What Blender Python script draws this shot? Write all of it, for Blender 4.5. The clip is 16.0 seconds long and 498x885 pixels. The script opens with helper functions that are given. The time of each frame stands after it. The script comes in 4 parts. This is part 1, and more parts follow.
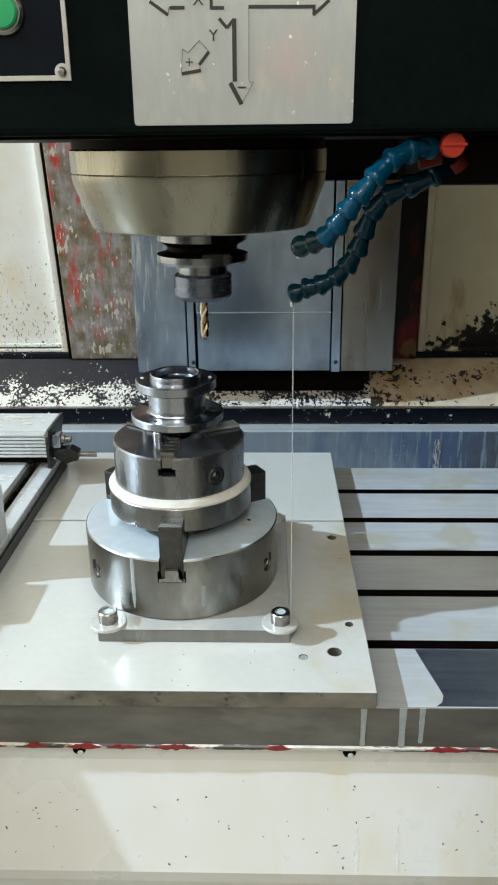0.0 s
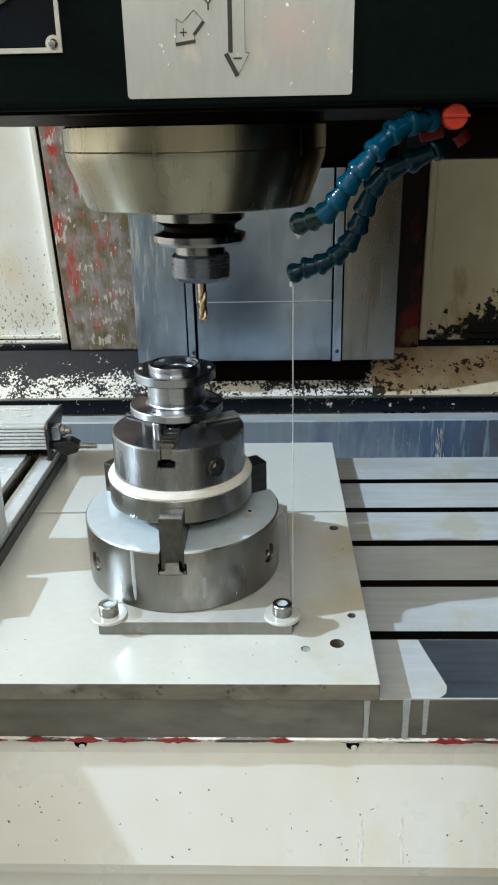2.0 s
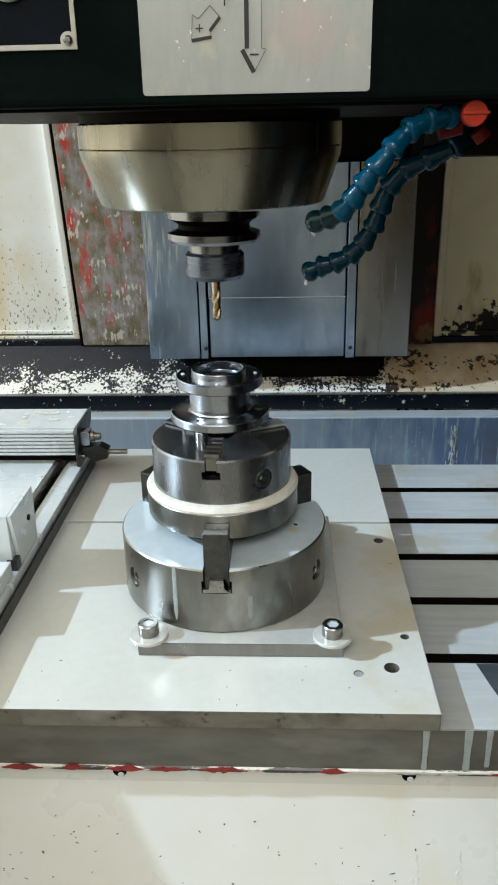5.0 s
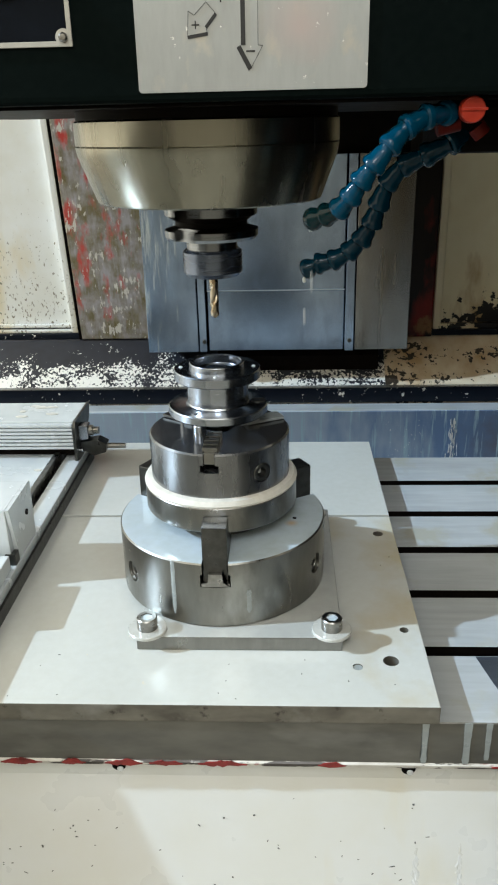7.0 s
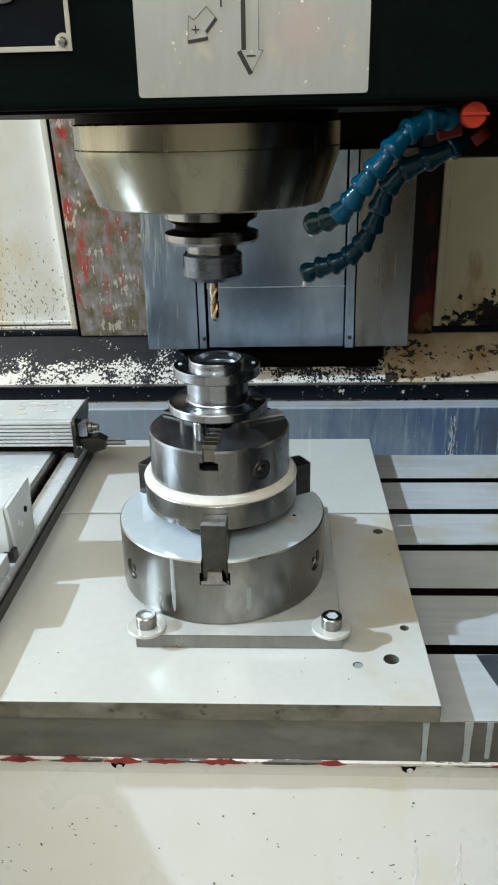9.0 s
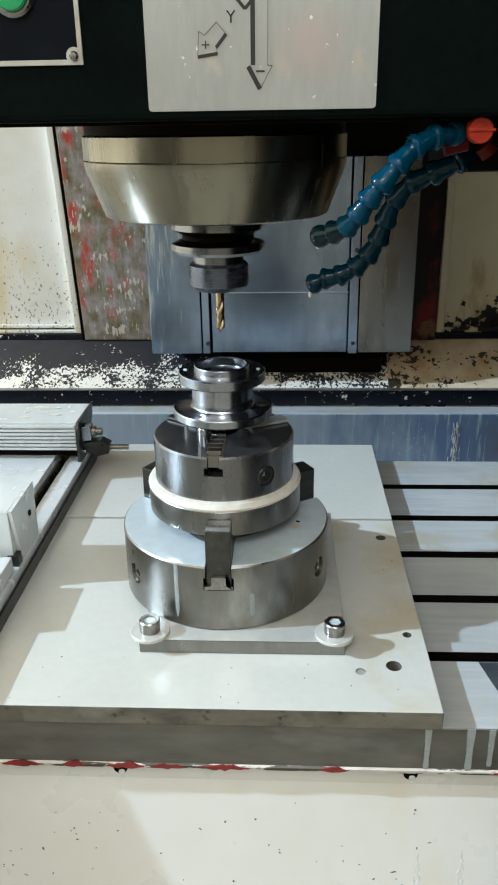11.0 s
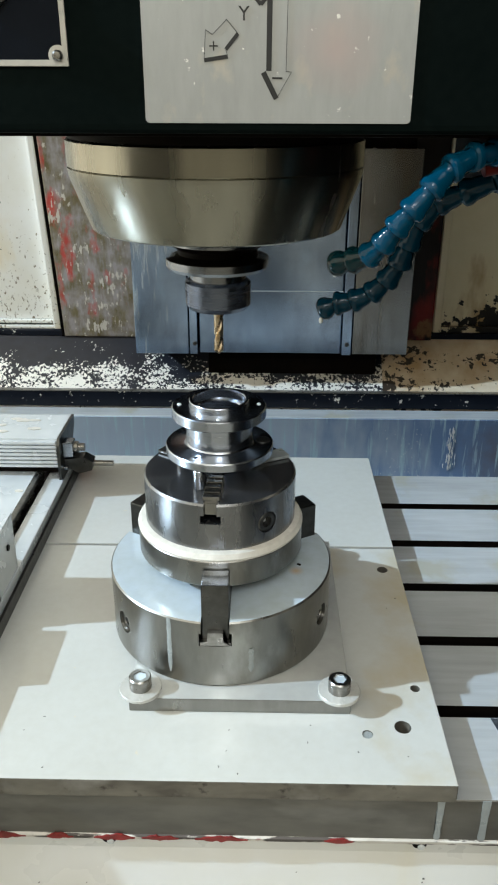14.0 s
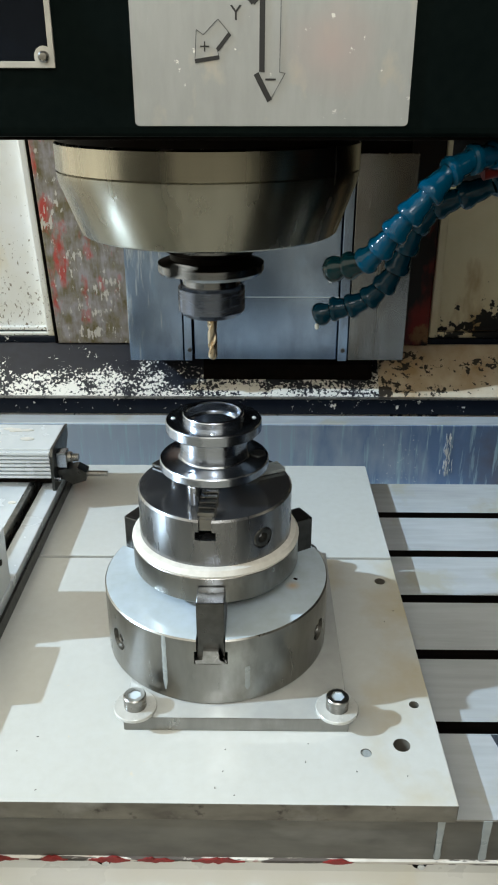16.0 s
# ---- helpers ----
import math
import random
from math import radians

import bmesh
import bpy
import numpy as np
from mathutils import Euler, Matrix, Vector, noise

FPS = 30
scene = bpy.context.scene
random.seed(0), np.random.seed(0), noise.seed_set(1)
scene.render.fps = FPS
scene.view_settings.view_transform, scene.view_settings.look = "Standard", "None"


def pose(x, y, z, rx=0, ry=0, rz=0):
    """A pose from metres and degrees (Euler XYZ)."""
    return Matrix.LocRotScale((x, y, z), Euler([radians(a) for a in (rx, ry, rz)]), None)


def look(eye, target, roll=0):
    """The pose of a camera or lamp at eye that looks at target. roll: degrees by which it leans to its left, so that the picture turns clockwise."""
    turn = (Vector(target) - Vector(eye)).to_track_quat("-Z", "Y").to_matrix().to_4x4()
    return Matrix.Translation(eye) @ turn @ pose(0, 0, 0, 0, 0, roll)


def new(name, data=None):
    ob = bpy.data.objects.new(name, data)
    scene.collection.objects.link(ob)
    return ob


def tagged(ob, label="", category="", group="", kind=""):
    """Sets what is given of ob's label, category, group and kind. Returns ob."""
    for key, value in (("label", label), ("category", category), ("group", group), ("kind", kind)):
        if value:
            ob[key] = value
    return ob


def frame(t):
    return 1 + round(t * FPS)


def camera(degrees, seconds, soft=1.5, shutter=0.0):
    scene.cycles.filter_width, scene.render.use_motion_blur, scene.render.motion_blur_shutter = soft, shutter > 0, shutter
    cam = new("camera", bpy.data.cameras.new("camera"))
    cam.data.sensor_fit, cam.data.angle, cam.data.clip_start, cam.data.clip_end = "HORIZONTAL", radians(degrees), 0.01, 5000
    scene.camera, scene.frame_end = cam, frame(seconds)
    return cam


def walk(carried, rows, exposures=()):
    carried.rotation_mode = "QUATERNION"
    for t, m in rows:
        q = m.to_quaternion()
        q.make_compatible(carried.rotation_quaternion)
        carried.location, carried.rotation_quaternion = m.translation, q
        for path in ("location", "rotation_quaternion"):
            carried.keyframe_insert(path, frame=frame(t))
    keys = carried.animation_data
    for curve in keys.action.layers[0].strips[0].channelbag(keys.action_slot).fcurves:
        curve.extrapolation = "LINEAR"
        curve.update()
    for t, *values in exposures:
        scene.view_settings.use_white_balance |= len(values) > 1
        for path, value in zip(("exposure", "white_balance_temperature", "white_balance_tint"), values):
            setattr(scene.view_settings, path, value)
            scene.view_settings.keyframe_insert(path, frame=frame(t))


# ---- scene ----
cam = camera(35.74, 16.0, soft=2.0, shutter=0.5)
PATH = [
    (0, pose(-0.1559, -1.0373, 0.5519, 68.807, 0.576, 1.476)),
    (0.5, pose(-0.1563, -1.0344, 0.5506, 68.572, 0.558, 1.737)),
    (1, pose(-0.1555, -1.0323, 0.5483, 68.450, 0.763, 1.575)),
    (1.5, pose(-0.1548, -1.0314, 0.5502, 68.288, 0.982, 1.393)),
    (2, pose(-0.1537, -1.0278, 0.5481, 68.101, 1.049, 1.479)),
    (2.5, pose(-0.1539, -1.0245, 0.5473, 67.992, 1.084, 1.996)),
    (3, pose(-0.1554, -1.0242, 0.5498, 68.013, 1.153, 2.162)),
    (3.5, pose(-0.1552, -1.0241, 0.5445, 68.134, 1.207, 2.239)),
    (4, pose(-0.1571, -1.0240, 0.5442, 68.108, 1.042, 2.351)),
    (6.5, pose(-0.1556, -1.0175, 0.5417, 67.525, 1.238, 2.251)),
    (7, pose(-0.1552, -1.0181, 0.5414, 67.456, 1.263, 2.247)),
    (7.5, pose(-0.1553, -1.0178, 0.5409, 67.478, 1.234, 2.256)),
    (8, pose(-0.1551, -1.0166, 0.5412, 67.489, 1.272, 2.159)),
    (8.5, pose(-0.1549, -1.0143, 0.5403, 67.342, 1.175, 2.073)),
    (9, pose(-0.1555, -1.0143, 0.5395, 67.261, 1.204, 2.251)),
    (11.5, pose(-0.1599, -1.0164, 0.5439, 67.555, 0.801, 2.453)),
    (12, pose(-0.1591, -1.0127, 0.5439, 67.476, 0.800, 2.418)),
    (12.5, pose(-0.1611, -1.0083, 0.5431, 66.992, 0.594, 2.384)),
    (13, pose(-0.1720, -0.9896, 0.5460, 66.521, -0.199, 2.499)),
    (13.5, pose(-0.1866, -0.9423, 0.5722, 66.424, -0.824, 1.798)),
    (14, pose(-0.1861, -0.9214, 0.5876, 65.127, -0.170, 1.085)),
    (14.5, pose(-0.1835, -0.9130, 0.5895, 65.032, -0.106, 0.811)),
    (15, pose(-0.1850, -0.9141, 0.5915, 65.273, -0.114, 0.852)),
    (15.5, pose(-0.1842, -0.9117, 0.5946, 65.386, 0.038, 0.728)),
    (16, pose(-0.1853, -0.9043, 0.5956, 65.127, -0.005, 0.698)),
]
walk(cam, PATH, exposures=[(0, 0.98), (2.9, 0.97), (4.0, 0.92), (12.6, 0.92), (13.6, 0.91), (16, 0.91)])

# height of the spindle head, by time
HEAD_Z = [(0, 0.0093), (0.5, 0.0115), (1, 0.0127), (1.5, 0.0155), (2, 0.0172), (2.5, 0.0183), (3, 0.0322), (3.5, 0.0250), (4, 0.0162), (6.5, 0.0085), (7, 0.0070), (7.5, 0.0046), (8, 0.0024), (8.5, 0.0008), (9, -0.0006), (11.5, -0.0045), (12, -0.0032), (12.5, -0.0000), (13, 0.0011), (13.5, 0.0029), (14, 0.0078), (14.5, 0.0090), (15, 0.0103), (15.5, 0.0124), (16, 0.0149)]
# the table's place, by time: it slides towards the door and to the right at 3 s
TABLE_XY = [(0, -0.0410, 0.0459), (2.85, -0.0410, 0.0459), (3.0, -0.0340, 0.0405), (3.1, -0.0170, 0.0200), (3.2, -0.0040, 0.0050),
            (3.3, 0, 0), (16.0, 0, 0)]

# ---- light ----
world = bpy.data.worlds.new("workshop")
scene.world = world
world.use_nodes = True
wn, wl = world.node_tree.nodes, world.node_tree.links
# warm, even light of the workshop's ceiling lamps
wn["Background"].inputs[0].default_value = (1.0, 0.935, 0.75, 1)
wn["Background"].inputs[1].default_value = 1.02

# hard cool light from the open side of the enclosure
sun = new("sun", bpy.data.lights.new("sun", "SUN"))
sun.data.energy, sun.data.angle, sun.data.color = 2.4, radians(0.9), (0.63, 0.82, 1.0)
sun.matrix_world = look((-1.64, -0.20, 1.0), (0, 0, 0))
# unseen light added in front, for fill and a bright band on the nose
lamp = new("shop_lamp", bpy.data.lights.new("shop_lamp", "AREA"))
lamp.data.shape, lamp.data.size, lamp.data.size_y = "RECTANGLE", 0.7, 0.9
lamp.data.energy, lamp.data.color = 16.0, (0.88, 0.94, 1.0)
lamp.matrix_world = look((-0.15, -2.5, 2.5), (-0.3, 0.0, 0.1))

# ---- materials ----
def mat(name, base, other=None, rough=0.5, metal=0.0, grain=60.0, stretch=(1, 1, 1), blotch=6.0, vary=0.5, bump=0.05, rough_var=0.12,
        spots=None, spot_scale=40.0, spot_cut=0.7, spot_soft=0.03, spot_rough=None, coat=0.0, stain=None, stain_scale=3.0, stain_cut=0.6, stain_soft=0.1,
        spot_stretch=(1, 1, 1), spec=0.5, spot_clump=0.0, spot_lean=None, stain_lean=None, stain_stretch=(1, 1, 0.45), blot=None):
    """Paint or metal with fine grain, broad blotches and, if asked for, chipped spots and stains."""
    m = bpy.data.materials.new(name)
    m.use_nodes = True
    n, l = m.node_tree.nodes, m.node_tree.links
    b = n["Principled BSDF"]
    tc = n.new("ShaderNodeTexCoord")

    def noise_at(scale, detail, stretched=(1, 1, 1), rough_=0.55):
        mp = n.new("ShaderNodeMapping")
        mp.inputs["Scale"].default_value = stretched
        t = n.new("ShaderNodeTexNoise")
        t.inputs["Scale"].default_value, t.inputs["Detail"].default_value, t.inputs["Roughness"].default_value = scale, detail, rough_
        l.new(tc.outputs["Object"], mp.inputs[0])
        l.new(mp.outputs[0], t.inputs["Vector"])
        return t.outputs["Fac"]

    def ramp(src, lo, hi):
        r = n.new("ShaderNodeMapRange")
        r.inputs["From Min"].default_value, r.inputs["From Max"].default_value = lo, hi
        l.new(src, r.inputs["Value"])
        return r.outputs["Result"]

    def lean(src, v):
        """Makes spots gather towards one side of the thing."""
        dot, plus = n.new("ShaderNodeVectorMath"), n.new("ShaderNodeMath")
        dot.operation, plus.operation = "DOT_PRODUCT", "ADD"
        dot.inputs[1].default_value = v[:3]
        l.new(tc.outputs["Object"], dot.inputs[0])
        l.new(dot.outputs["Value"], plus.inputs[0])
        plus.inputs[1].default_value = v[3]
        lim, out = n.new("ShaderNodeClamp"), n.new("ShaderNodeMath")
        lim.inputs["Min"].default_value, lim.inputs["Max"].default_value = -0.3, 0.3
        out.operation = "ADD"
        l.new(plus.outputs[0], lim.inputs["Value"])
        l.new(lim.outputs[0], out.inputs[0])
        l.new(src, out.inputs[1])
        return out.outputs[0]

    def mix(fac, a, c):
        x = n.new("ShaderNodeMix")
        x.data_type = "RGBA"
        l.new(fac, x.inputs["Factor"])
        for s, v in ((x.inputs["A"], a), (x.inputs["B"], c)):
            if isinstance(v, tuple):
                s.default_value = (*v, 1)
            else:
                l.new(v, s)
        return x.outputs["Result"]

    other = other or tuple(v * 0.75 for v in base)
    fine, broad = noise_at(grain, 4, stretch), noise_at(blotch, 3)
    add = n.new("ShaderNodeMath")
    add.operation = "ADD"
    l.new(fine, add.inputs[0])
    l.new(broad, add.inputs[1])
    fac = ramp(add.outputs[0], 1.0 - vary * 0.5, 1.0 + vary * 0.5)
    col = mix(fac, base, other)
    rr = n.new("ShaderNodeMapRange")
    rr.inputs["To Min"].default_value, rr.inputs["To Max"].default_value = max(0.02, rough - rough_var), min(1, rough + rough_var)
    l.new(fine, rr.inputs["Value"])
    r_out = rr.outputs["Result"]
    if stain:
        src = noise_at(stain_scale, 5, stain_stretch)
        src = lean(src, stain_lean) if stain_lean else src
        col = mix(ramp(src, stain_cut, stain_cut + stain_soft), col, stain)
    if blot:   # one soft-edged patch: place, radius, colour
        far, warp = n.new("ShaderNodeVectorMath"), n.new("ShaderNodeMath")
        far.operation, warp.operation = "DISTANCE", "MULTIPLY_ADD"
        far.inputs[1].default_value = blot[0]
        l.new(tc.outputs["Object"], far.inputs[0])
        l.new(noise_at(30, 3), warp.inputs[0])
        warp.inputs[1].default_value = blot[1]
        l.new(far.outputs["Value"], warp.inputs[2])
        col = mix(ramp(warp.outputs[0], blot[1] * 1.7, blot[1] * 0.7), col, blot[2])
    if spots:
        src = noise_at(spot_scale, 6, spot_stretch, 0.6)
        if spot_clump:
            clump = n.new("ShaderNodeMath")
            clump.operation = "MULTIPLY_ADD"
            l.new(noise_at(spot_scale / 6, 3, (0.6, 1, 1)), clump.inputs[0])
            clump.inputs[1].default_value = spot_clump
            l.new(src, clump.inputs[2])
            src = clump.outputs[0]
            spot_cut += spot_clump * 0.5
        src = lean(src, spot_lean) if spot_lean else src
        sp = ramp(src, spot_cut, spot_cut + spot_soft)
        col = mix(sp, col, spots)
    l.new(col, b.inputs["Base Color"])
    l.new(r_out, b.inputs["Roughness"])
    b.inputs["Metallic"].default_value = metal
    b.inputs["Specular IOR Level"].default_value = spec
    b.inputs["Coat Weight"].default_value = coat
    b.inputs["Coat Roughness"].default_value = 0.08
    if bump:
        bp = n.new("ShaderNodeBump")
        bp.inputs["Strength"].default_value, bp.inputs["Distance"].default_value = bump, 0.002
        l.new(fine, bp.inputs["Height"])
        l.new(bp.outputs[0], b.inputs["Normal"])
    return m


# beige gathering to the right deepens the chuck's warm shade in the colour
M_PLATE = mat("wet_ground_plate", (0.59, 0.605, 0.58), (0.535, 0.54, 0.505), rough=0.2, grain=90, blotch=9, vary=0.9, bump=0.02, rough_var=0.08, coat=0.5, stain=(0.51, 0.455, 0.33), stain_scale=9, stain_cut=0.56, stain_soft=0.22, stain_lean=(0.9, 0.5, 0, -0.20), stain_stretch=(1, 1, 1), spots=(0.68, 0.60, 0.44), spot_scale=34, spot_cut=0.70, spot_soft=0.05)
# the sunlit rear plate goes without that beige
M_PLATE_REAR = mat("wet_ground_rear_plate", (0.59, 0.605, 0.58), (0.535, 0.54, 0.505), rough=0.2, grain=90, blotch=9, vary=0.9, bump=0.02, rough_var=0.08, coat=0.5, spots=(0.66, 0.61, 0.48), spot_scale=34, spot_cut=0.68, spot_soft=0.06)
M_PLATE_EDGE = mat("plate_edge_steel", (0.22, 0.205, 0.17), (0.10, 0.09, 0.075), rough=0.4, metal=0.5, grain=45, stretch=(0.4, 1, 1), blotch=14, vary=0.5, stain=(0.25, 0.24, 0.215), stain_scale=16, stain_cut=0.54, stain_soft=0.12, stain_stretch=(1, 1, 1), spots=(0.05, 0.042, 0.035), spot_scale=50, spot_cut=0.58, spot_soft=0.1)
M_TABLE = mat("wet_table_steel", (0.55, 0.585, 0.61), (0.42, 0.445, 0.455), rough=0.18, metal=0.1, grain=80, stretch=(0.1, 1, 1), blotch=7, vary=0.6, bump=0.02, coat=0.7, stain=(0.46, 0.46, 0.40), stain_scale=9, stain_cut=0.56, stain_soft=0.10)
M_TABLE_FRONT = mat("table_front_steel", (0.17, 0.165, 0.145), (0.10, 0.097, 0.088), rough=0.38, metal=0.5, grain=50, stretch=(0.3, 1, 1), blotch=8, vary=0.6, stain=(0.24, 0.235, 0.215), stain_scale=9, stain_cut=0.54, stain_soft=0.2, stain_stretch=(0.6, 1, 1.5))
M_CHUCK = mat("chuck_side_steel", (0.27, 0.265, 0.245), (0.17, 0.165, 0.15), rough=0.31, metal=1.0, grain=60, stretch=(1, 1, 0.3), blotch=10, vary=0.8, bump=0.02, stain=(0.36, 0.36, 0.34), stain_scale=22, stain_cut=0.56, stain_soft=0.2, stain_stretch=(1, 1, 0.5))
# pale milky film; the added blue stands in for cool light on it
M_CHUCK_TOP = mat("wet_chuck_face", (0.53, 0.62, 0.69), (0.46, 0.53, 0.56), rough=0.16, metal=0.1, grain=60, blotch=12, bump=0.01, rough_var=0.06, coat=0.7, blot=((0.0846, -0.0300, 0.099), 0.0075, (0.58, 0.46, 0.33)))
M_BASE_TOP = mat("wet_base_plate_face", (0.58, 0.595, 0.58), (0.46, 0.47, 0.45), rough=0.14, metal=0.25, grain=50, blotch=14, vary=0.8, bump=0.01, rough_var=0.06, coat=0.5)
M_DARK_STEEL = mat("dark_steel", (0.10, 0.10, 0.095), (0.06, 0.06, 0.055), rough=0.32, metal=0.9, grain=90, blotch=18)
M_UPPER = mat("upper_chuck_steel", (0.26, 0.265, 0.27), (0.17, 0.172, 0.175), rough=0.27, metal=0.95, grain=50, stretch=(1, 1, 0.25), blotch=18, vary=0.8, bump=0.01)
M_UPPER_TOP = mat("oily_chuck_face", (0.20, 0.205, 0.215), (0.11, 0.113, 0.12), rough=0.2, metal=0.85, grain=60, blotch=16, vary=0.9, bump=0.02, coat=0.5, stain=(0.34, 0.345, 0.34), stain_scale=24, stain_cut=0.58, stain_soft=0.12, stain_stretch=(1, 1, 1))
M_BRIGHT = mat("turned_steel", (0.41, 0.44, 0.49), (0.32, 0.345, 0.385), rough=0.22, metal=1.0, grain=260, stretch=(0.15, 0.15, 2), blotch=16, vary=1.0, bump=0.003)
M_WHITE_RING = mat("milky_residue", (0.66, 0.64, 0.585), (0.56, 0.54, 0.485), rough=0.45, grain=120, blotch=30)
M_NOSE = mat("spindle_nose_steel", (0.33, 0.32, 0.265), (0.21, 0.20, 0.16), rough=0.26, metal=1.0, grain=45, stretch=(1, 1, 0.03), blotch=8, vary=0.7, bump=0.03, rough_var=0.08, stain=(0.22, 0.15, 0.07), stain_scale=9, stain_cut=0.57, stain_soft=0.2, stain_stretch=(1, 1, 0.3), spots=(0.05, 0.04, 0.025), spot_scale=120, spot_cut=0.70, spot_soft=0.05)
M_HEAD = mat("black_green_paint", (0.0020, 0.0040, 0.0038), (0.0036, 0.0062, 0.0058), rough=0.5, grain=160, blotch=7, bump=0.04, spots=(0.10, 0.11, 0.10), spot_scale=70, spot_cut=0.78, spec=0.012)
# also used as painted shade in slots, recesses and gaps
M_UNDER = mat("oily_black_iron_and_shade", (0.0030, 0.0028, 0.0024), (0.007, 0.005, 0.004), rough=0.45, grain=40, blotch=10, spec=0.025)
# the pinkish blot is a painted reflection of something red
M_LABEL = mat("brushed_aluminium_label", (0.41, 0.425, 0.425), (0.33, 0.34, 0.335), rough=0.36, metal=0.45, grain=120, stretch=(1, 1, 0.25), blotch=14, vary=0.7, bump=0.01, stain=(0.44, 0.425, 0.385), stain_scale=60, stain_cut=0.60, stain_soft=0.12, stain_stretch=(1, 1, 0.6), blot=((0.058, -0.469, 0.052), 0.026, (0.43, 0.37, 0.36)), spots=(0.78, 0.78, 0.74), spot_scale=150, spot_cut=0.69)
M_INK = mat("black_ink", (0.01, 0.01, 0.01), rough=0.5, bump=0)
M_FRAME = mat("pale_grey_trim", (0.42, 0.41, 0.37), rough=0.45, grain=80)
M_GREEN = mat("green_button_plastic", (0.01, 0.30, 0.11), (0.01, 0.22, 0.08), rough=0.3, grain=30)
M_PANEL_DARK = mat("glossy_black_panel", (0.006, 0.008, 0.012), rough=0.15, grain=60, bump=0.0, spec=0.08)
M_CREAM_L = mat("speckled_cream_paint", (0.79, 0.81, 0.82), (0.69, 0.68, 0.61), rough=0.38, grain=18, blotch=3, vary=0.9, stain=(0.66, 0.56, 0.36), stain_scale=6, stain_cut=0.56, stain_soft=0.15, stain_lean=(0, 0, -0.5, 0.06), spots=(0.20, 0.175, 0.13), spot_scale=170, spot_cut=0.625, spot_soft=0.06, spot_stretch=(1, 1, 0.6), spot_lean=(0, 0, -0.35, 0.07))
M_CREAM_R = mat("rusted_cream_paint", (0.78, 0.71, 0.52), (0.66, 0.56, 0.36), rough=0.4, grain=18, blotch=4, vary=0.9, stain=(0.42, 0.28, 0.12), stain_scale=8, stain_cut=0.6, stain_soft=0.1, stain_lean=(0, 0, -1.0, 0.1), spots=(0.012, 0.010, 0.008), spot_scale=48, spot_cut=0.60, spot_soft=0.02, spot_clump=0.6, spot_lean=(2.2, 0, -3.2, 1.0))
M_COLUMN = mat("red_grey_peeled_paint", (0.33, 0.31, 0.32), (0.14, 0.115, 0.055), rough=0.26, grain=85, stretch=(1, 1, 0.3), blotch=30, vary=0.42, bump=0.35, coat=0.5, stain=(0.46, 0.055, 0.045), stain_scale=38, stain_cut=0.515, stain_soft=0.14, stain_stretch=(1, 1, 0.4), stain_lean=(-0.3, 0, 0.16, -0.055), spots=(0.56, 0.53, 0.48), spot_scale=150, spot_cut=0.61, spot_soft=0.05, spot_stretch=(1, 1, 0.35), spot_clump=0.8)
M_LEDGE = mat("flaked_black_and_white_paint", (0.007, 0.009, 0.015), (0.015, 0.017, 0.026), rough=0.36, grain=50, blotch=6, bump=0.1, spots=(0.80, 0.78, 0.72), spot_scale=170, spot_cut=0.56, spot_soft=0.015, spot_clump=0.75, spot_lean=(0, 0, -3.2, 1.06))
M_STRIP = mat("dark_blue_black_paint", (0.0030, 0.0050, 0.011), (0.006, 0.009, 0.017), rough=0.35, grain=50, blotch=8, spots=(0.75, 0.73, 0.66), spot_scale=95, spot_cut=0.665, spot_soft=0.015, spot_clump=0.4, spec=0.2)
# bright blue patches paint in the table's reflection; spots are vertical drips
M_BACK = mat("brushed_cover_steel", (0.38, 0.48, 0.63), (0.25, 0.31, 0.41), rough=0.20, metal=0.9, grain=30, stretch=(1, 1, 0.3), blotch=13, vary=0.5, bump=0.006, rough_var=0.10, stain=(0.43, 0.58, 0.80), stain_scale=9, stain_cut=0.55, stain_soft=0.16, stain_stretch=(1, 1, 0.7), spots=(0.74, 0.80, 0.84), spot_scale=150, spot_cut=0.58, spot_soft=0.14, spot_stretch=(1, 1, 0.09), spot_lean=(-0.8, 0, 0.2, -0.20))
# browner than the other cover plates, most towards the top
M_BACK_R = mat("brownish_cover_steel", (0.42, 0.42, 0.41), (0.24, 0.225, 0.20), rough=0.24, metal=0.85, grain=60, stretch=(1, 1, 0.05), blotch=9, vary=0.7, bump=0.02, stain=(0.25, 0.20, 0.13), stain_scale=14, stain_cut=0.50, stain_soft=0.25, stain_stretch=(1, 1, 0.25), stain_lean=(0, 0, 0.6, -0.14), spots=(0.66, 0.66, 0.62), spot_scale=80, spot_cut=0.68, spot_stretch=(1, 1, 0.04))
# pale left and darker right paint in the mirrored plate and table; spots are drips
M_SPLASH = mat("wet_stainless_cover", (0.64, 0.77, 0.95), (0.54, 0.67, 0.86), rough=0.2, metal=0.5, grain=34, stretch=(1, 0.1, 0.1), blotch=8, vary=0.8, bump=0.02, coat=0.4, stain=(0.25, 0.39, 0.66), stain_scale=16, stain_cut=0.45, stain_soft=0.30, stain_stretch=(1, 1, 0.35), stain_lean=(1.0, 0, 0, 0.07), spots=(0.60, 0.84, 1.0), spot_scale=75, spot_cut=0.54, spot_soft=0.10, spot_stretch=(1, 0.1, 0.08), blot=((0.42, 0, 0.28), 0.16, (0.26, 0.22, 0.22)))
M_BLUE = mat("blue_hose_plastic", (0.0004, 0.042, 0.084), (0.0003, 0.024, 0.046), rough=0.13, grain=40, blotch=22, vary=0.8, bump=0.01, spec=0.2)
